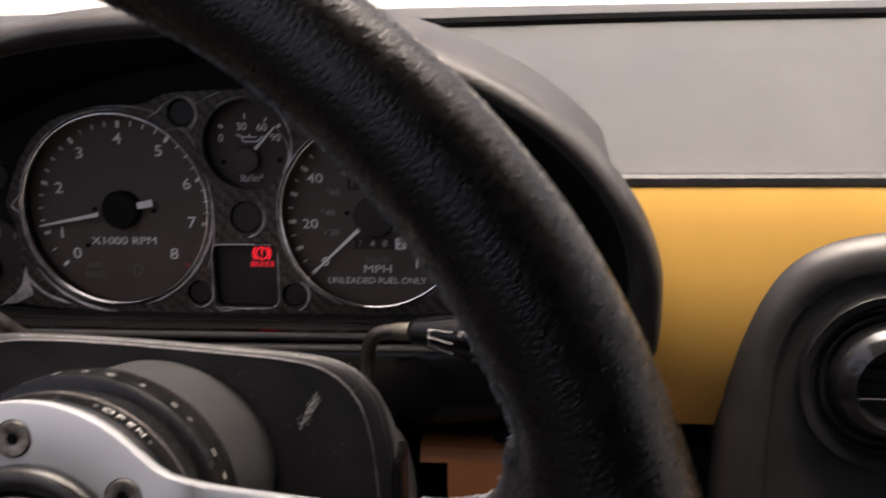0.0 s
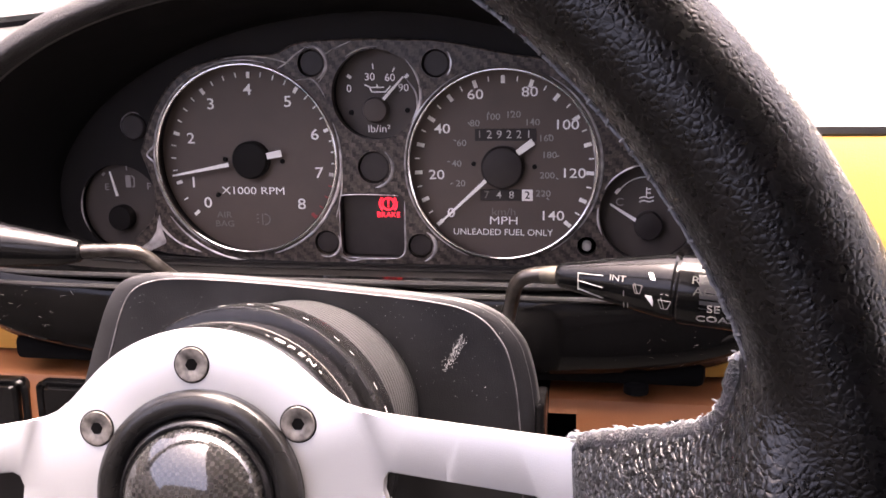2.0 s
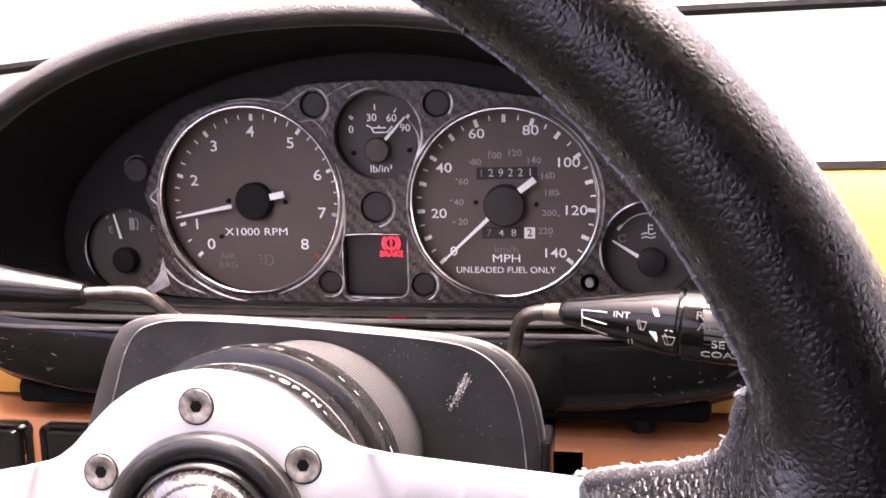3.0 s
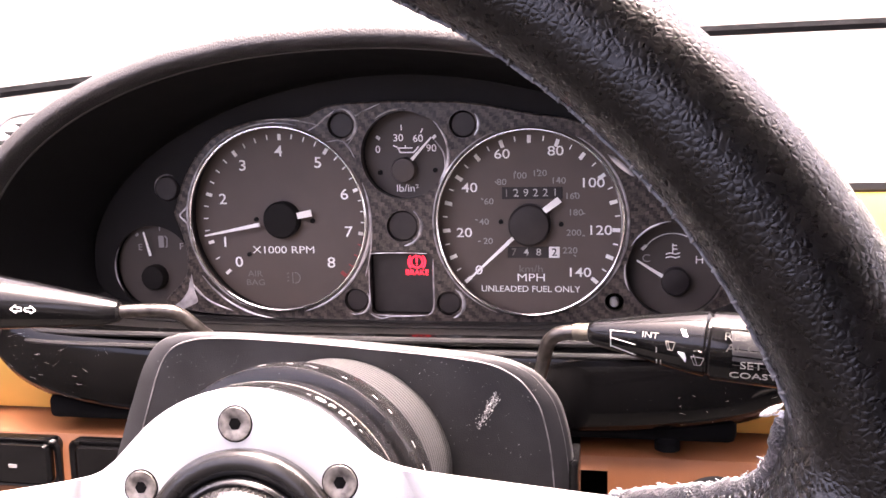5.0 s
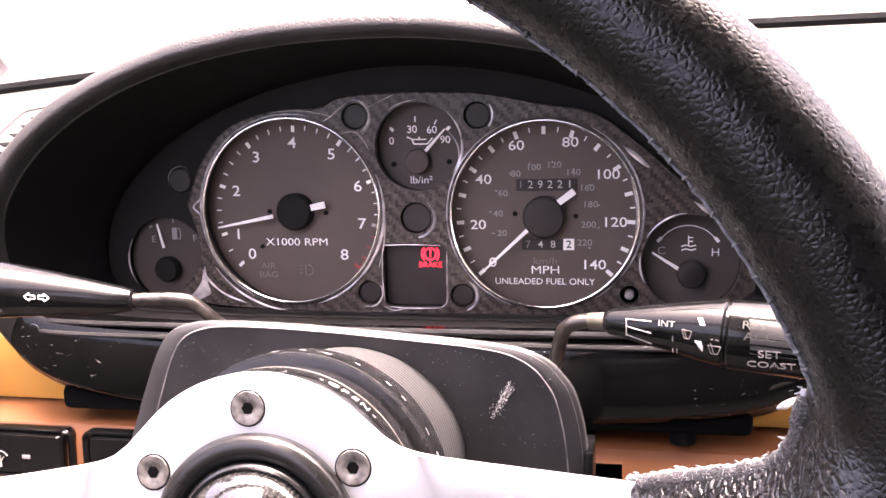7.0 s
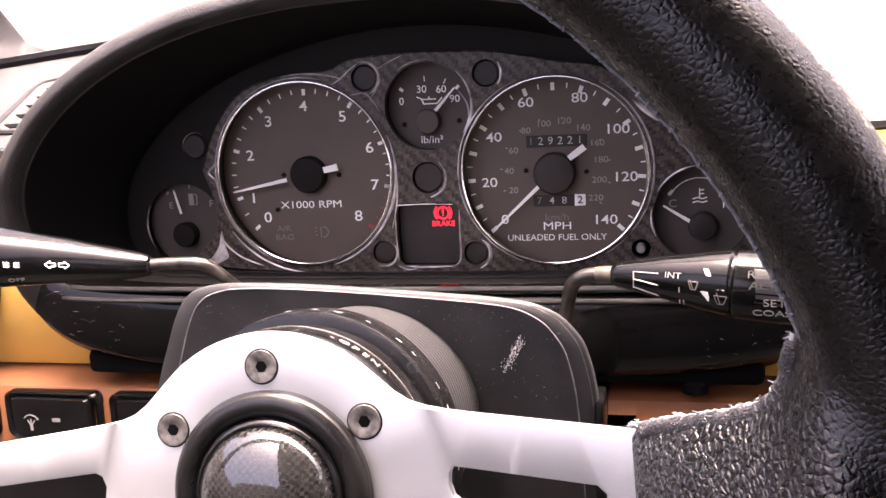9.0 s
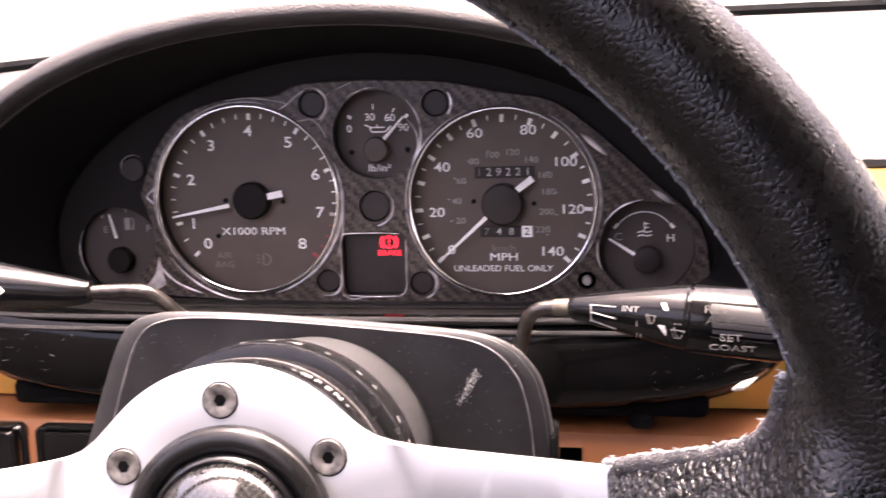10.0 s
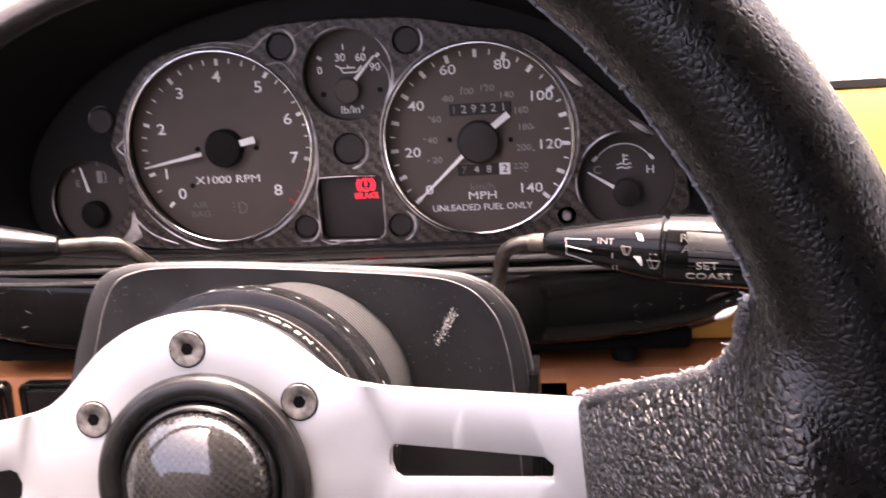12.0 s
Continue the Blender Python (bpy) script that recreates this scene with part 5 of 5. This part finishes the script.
def steering_wheel():
    ob = thing("steering_wheel", "sports steering wheel, silver spokes, worn black leather rim", "steering wheel", WHEEL, local=True)
    # leather rim, slightly uneven, drawn together with the sleeves of the three arms
    loops = []
    n, k = 220, 28
    for i in range(n):
        a = 2 * math.pi * i / n
        lp = []
        for j in range(k):
            b = 2 * math.pi * j / k
            swell = 0.0018 * max(0.0, 1 - (min(abs(math.degrees(a) - c) for c in (0, 180, 360)) / 50) ** 2)
            r = (RIM_T + swell) * (1 + 0.012 * noise.noise(Vector((math.cos(a) * 9, math.sin(a) * 9, b))))
            rr = RIM_R + swell + r * math.cos(b)
            lp.append((rr * math.cos(a), rr * math.sin(a), RIM_Z + r * 1.0 * math.sin(b)))
        loops.append(lp)
    leather = [loft(loops, ring=True)]
    arms = [0, 180, 270]
    # half height and rise along the arm, flaring into the rim
    track = spline([(0.1090, 0.0172, 0.0200), (0.1200, 0.0215, 0.0350), (0.1320, 0.0258, 0.0520), (0.1395, 0.0305, 0.0650), (0.1432, 0.0365, 0.0720), (0.1475, 0.0470, 0.0775), (0.1620, 0.0560, 0.0795)], 8)
    last = len(track) - 1
    for c in arms:
        turn3 = Matrix.Rotation(radians(c), 3, "Z")
        sleeve = []
        for i, q in enumerate(track):
            f = i / last
            t = 0.0062 + 0.0165 * min(1, f * 1.6) ** 0.8 - 0.0090 * max(0.0, f - 0.65) / 0.35
            lp = []
            for j in range(48):
                b = 2 * math.pi * j / 48
                yy = math.copysign(abs(math.cos(b)) ** 0.9, math.cos(b)) * (q.y + 0.0016 * min(1, 4 * f))
                zz = math.copysign(abs(math.sin(b)) ** 1.0, math.sin(b)) * t
                edge = 0.0 if i > 1 else 0.0008 * noise.noise(Vector((b * 3, c, i)))
                # the flared corners keep to the rim's inner edge
                pull = max(0.0, abs(yy) - 0.030)
                zz -= 0.10 * max(0.0, abs(yy) - 0.004) * min(1.0, f * 2)
                lp.append(turn3 @ Vector((q.x + edge - pull * 0.10, yy, q.z + zz)))
            sleeve.append(lp)
        leather.append(loft(sleeve))
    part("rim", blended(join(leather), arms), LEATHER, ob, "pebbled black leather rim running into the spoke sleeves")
    # laced seam on the inside of the rim
    path = []
    for i in range(721):
        a = 2 * math.pi * i / 720
        r = RIM_R - RIM_T * 0.985 + 0.0004 * noise.noise(Vector((math.cos(a) * 60, math.sin(a) * 60, 0)))
        path.append((r * math.cos(a), r * math.sin(a), RIM_Z + 0.0008 * noise.noise(Vector((math.cos(a) * 80, math.sin(a) * 80, 3)))))
    part("seam", tube(path, 0.0005, 6, False), LACING, ob, "frayed grey seam thread")
    stitches = []
    for i in range(300):
        a = radians(1.2 * i)
        r = RIM_R - RIM_T * 0.99
        if random.random() < 0.35:
            continue
        dz = random.uniform(0.0006, 0.0018)
        da = random.uniform(-0.004, 0.009)
        stitches.append(tube([((r + 0.0004) * math.cos(a), (r + 0.0004) * math.sin(a), RIM_Z - dz), ((r - 0.0003) * math.cos(a + da / 2), (r - 0.0003) * math.sin(a + da / 2), RIM_Z),
                              ((r + 0.0005) * math.cos(a + da), (r + 0.0005) * math.sin(a + da), RIM_Z + dz * 1.3)], 0.00035, 5))
    part("stitching", join(stitches), LACING, ob, "grey lacing thread", kind="stuff")

    # spokes: flat hub plate, arms that rise towards the rim, one long slot in each
    def rise(r):
        return 0.0 if r < 0.051 else 0.345 * (r - 0.051)

    def half(r):
        return 0.0207 - 0.0043 * (r - 0.05) / 0.06
    line = []
    # hub outline with a fillet into each arm
    hub_r, end = 0.0465, 0.130
    root = math.degrees(math.asin(0.0300 / hub_r))
    for k3, c in enumerate(arms):
        nxt = arms[(k3 + 1) % 3] + (360 if k3 == 2 else 0)
        ca, sa = math.cos(radians(c)), math.sin(radians(c))

        def turn(x, y):
            return (x * ca - y * sa, x * sa + y * ca)
        lo = [(0.0400, -0.0262), (0.0445, -0.0232), (0.0500, -0.0213), (0.0560, -0.0204)] + [(r, -half(r)) for r in (0.065, 0.08, 0.095, 0.11, 0.12, end)]
        line += [turn(x, y) for x, y in lo] + [turn(x, -y) for x, y in lo[::-1]]
        a0, a1 = c + root + 5.5, nxt - root - 5.5
        m = max(2, int((a1 - a0) / 5))
        line += [(hub_r * math.cos(radians(a0 + (a1 - a0) * i / m)), hub_r * math.sin(radians(a0 + (a1 - a0) * i / m))) for i in range(m + 1)]
    holes = []
    for c in arms:
        ca, sa = math.cos(radians(c)), math.sin(radians(c))
        sl = []
        for f in range(13):
            x = 0.0576 + 0.0416 * f / 12
            sl.append((x, 0.0044 - 0.0028 * f / 12))
        sl.append((0.1016, -0.0006))
        for f in range(13):
            x = 0.1010 - 0.0426 * f / 12
            sl.append((x, -0.0044 - 0.0013 * f / 12))
        sl += [(0.0566, -0.0044), (0.0556, -0.0012), (0.0561, 0.0024)]
        holes.append([(x * ca - y * sa, x * sa + y * ca) for x, y in sl])
    holes.append(circle(0, 0, 0.0215, 40))
    bm = sheet(line, holes, -0.0022, 0.0022)
    # cut across the arms where they bend, so that the bend stays crisp
    for c in arms:
        d = Vector((math.cos(radians(c)), math.sin(radians(c)), 0))
        for r in (0.051, 0.075, 0.10, 0.12):
            bmesh.ops.bisect_plane(bm, geom=list(bm.verts) + list(bm.edges) + list(bm.faces), plane_co=d * r, plane_no=d)
    for v in bm.verts:
        best = 0.0
        for c in arms:
            r = v.co.x * math.cos(radians(c)) + v.co.y * math.sin(radians(c))
            best = max(best, rise(r))
        v.co.z += best
    rims = [e for e in bm.edges if e.is_manifold and e.calc_face_angle(0) > 1.0]
    bmesh.ops.bevel(bm, geom=rims, offset=0.0006, segments=2, affect="EDGES", profile=0.5)
    part("spoke_plate", bm, ALUMINIUM, ob, "brushed aluminium three-arm plate")
    for c in arms:
        turn3 = Matrix.Rotation(radians(c), 3, "Z")
        for sgn in (-1, 1):
            path = []
            for i, q in enumerate(track[:-10]):
                f = i / last
                path.append(turn3 @ Vector((q.x - 0.10 * max(0.0, q.y - 0.030), sgn * (q.y + 0.0003 + 0.0006 * noise.noise(Vector((f * 30, c, sgn)))), q.z - 0.10 * q.y * min(1.0, f * 2) + 0.0010 * noise.noise(Vector((f * 26, 7, c))))))
            fine = spline(path, 3)
            welt = [p + turn3 @ Vector((0, -sgn * 0.0019, 0.0016 + 0.0006 * noise.noise(Vector((k * 0.21, c, sgn))))) for k, p in enumerate(fine[4:])]
            part("welt", tube(welt, [(0.0024 + 0.0007 * noise.noise(Vector((k * 0.27, c, sgn * 9)))) * min(1.0, 0.35 + k / 6) for k in range(len(welt))], 12), WELT, ob, "folded worn leather welt along the sleeve, its sheen put into the grey")
            part("sleeve_seam", tube(fine, [0.0007 + 0.0005 * noise.noise(Vector((k * 0.35, c, sgn * 5))) for k in range(len(fine))], 8), SEAM, ob, "frayed grey sleeve seam")
            fuzz = []
            for k in range(170):
                p = random.choice(fine[1:-1]) + turn3 @ Vector((random.uniform(-0.0014, 0.0014), sgn * random.uniform(-0.0006, 0.0008), random.uniform(-0.0014, 0.0018)))
                d = turn3 @ Vector((random.uniform(-0.0014, 0.0014), sgn * random.uniform(-0.0004, 0.0005), random.uniform(-0.0008, 0.0014)))
                fuzz.append(tube([p, p + d * 0.6 + Vector((0, 0, 0.0003)), p + d], [0.00022, 0.00018, 0.00006], 5))
            part("frayed_threads", join(fuzz), SEAM, ob, "loose frayed threads", kind="stuff")
    for i in range(6):
        a = radians(30 + 60 * i)
        x, y = 0.0361 * math.cos(a), 0.0361 * math.sin(a)
        b = part("bolt", revolve([(0.0051, 0.0016), (0.0051, 0.0025), (0.0049, 0.0027), (0.0024, 0.0027), (0.0019, 0.0024)], 36, (x, y, 0)), STEEL, ob, "countersunk steel bolt")
        part("socket", revolve([(0.0019, 0.0018), (0.0019, 0.00255)], 6, (x, y, 0)), RUBBER, b)
        part("gap", ring(0.0053, 0.00022, (x, y, 0.0023), 36, 6), RUBBER, b)
    hc = (0.0008, -0.0022, 0.0)
    torus = [(0.0275 + 0.0040 * math.cos(radians(a)), 0.0048 + 0.0036 * math.sin(radians(a))) for a in range(-20, 201, 20)]
    part("horn_bezel", revolve([(0.0312, 0.0020)] + torus + [(0.0236, 0.0040), (0.0236, 0.0020)], 96, hc, closed=True), BEZEL, ob, "rounded black horn bezel")
    part("horn_lip", revolve([(0.0236, 0.0020), (0.0236, 0.0066), (0.0230, 0.0080), (0.0221, 0.0086), (0.0213, 0.0080), (0.0211, 0.0040)], 96, hc, closed=True), GLOSS, ob, "gloss black inner ring")
    part("horn_button", revolve([(0.0210, 0.0040), (0.0210, 0.0090), (0.0205, 0.0106), (0.0190, 0.0124), (0.0160, 0.0146), (0.0120, 0.0163), (0.0075, 0.0174), (0.0035, 0.0178), (0.0008, 0.0179)], 72, hc), CARBON_FINE, ob, "glossy domed carbon-weave horn button")


steering_wheel()

# ---- lettering into meshes ----
holders = []
for cu, mat, parent, m, name in TEXTS:
    holders.append(new("letters_tmp", cu))
dg = bpy.context.evaluated_depsgraph_get()
for holder, (cu, mat, parent, m, name) in zip(holders, TEXTS):
    me = bpy.data.meshes.new_from_object(holder.evaluated_get(dg))
    me.name = name
    me.transform(m)
    me.materials.clear()
    me.materials.append(mat)
    ob = tagged(new(name, me), kind="stuff")
    ob.parent = parent
for holder in holders:
    bpy.data.objects.remove(holder)
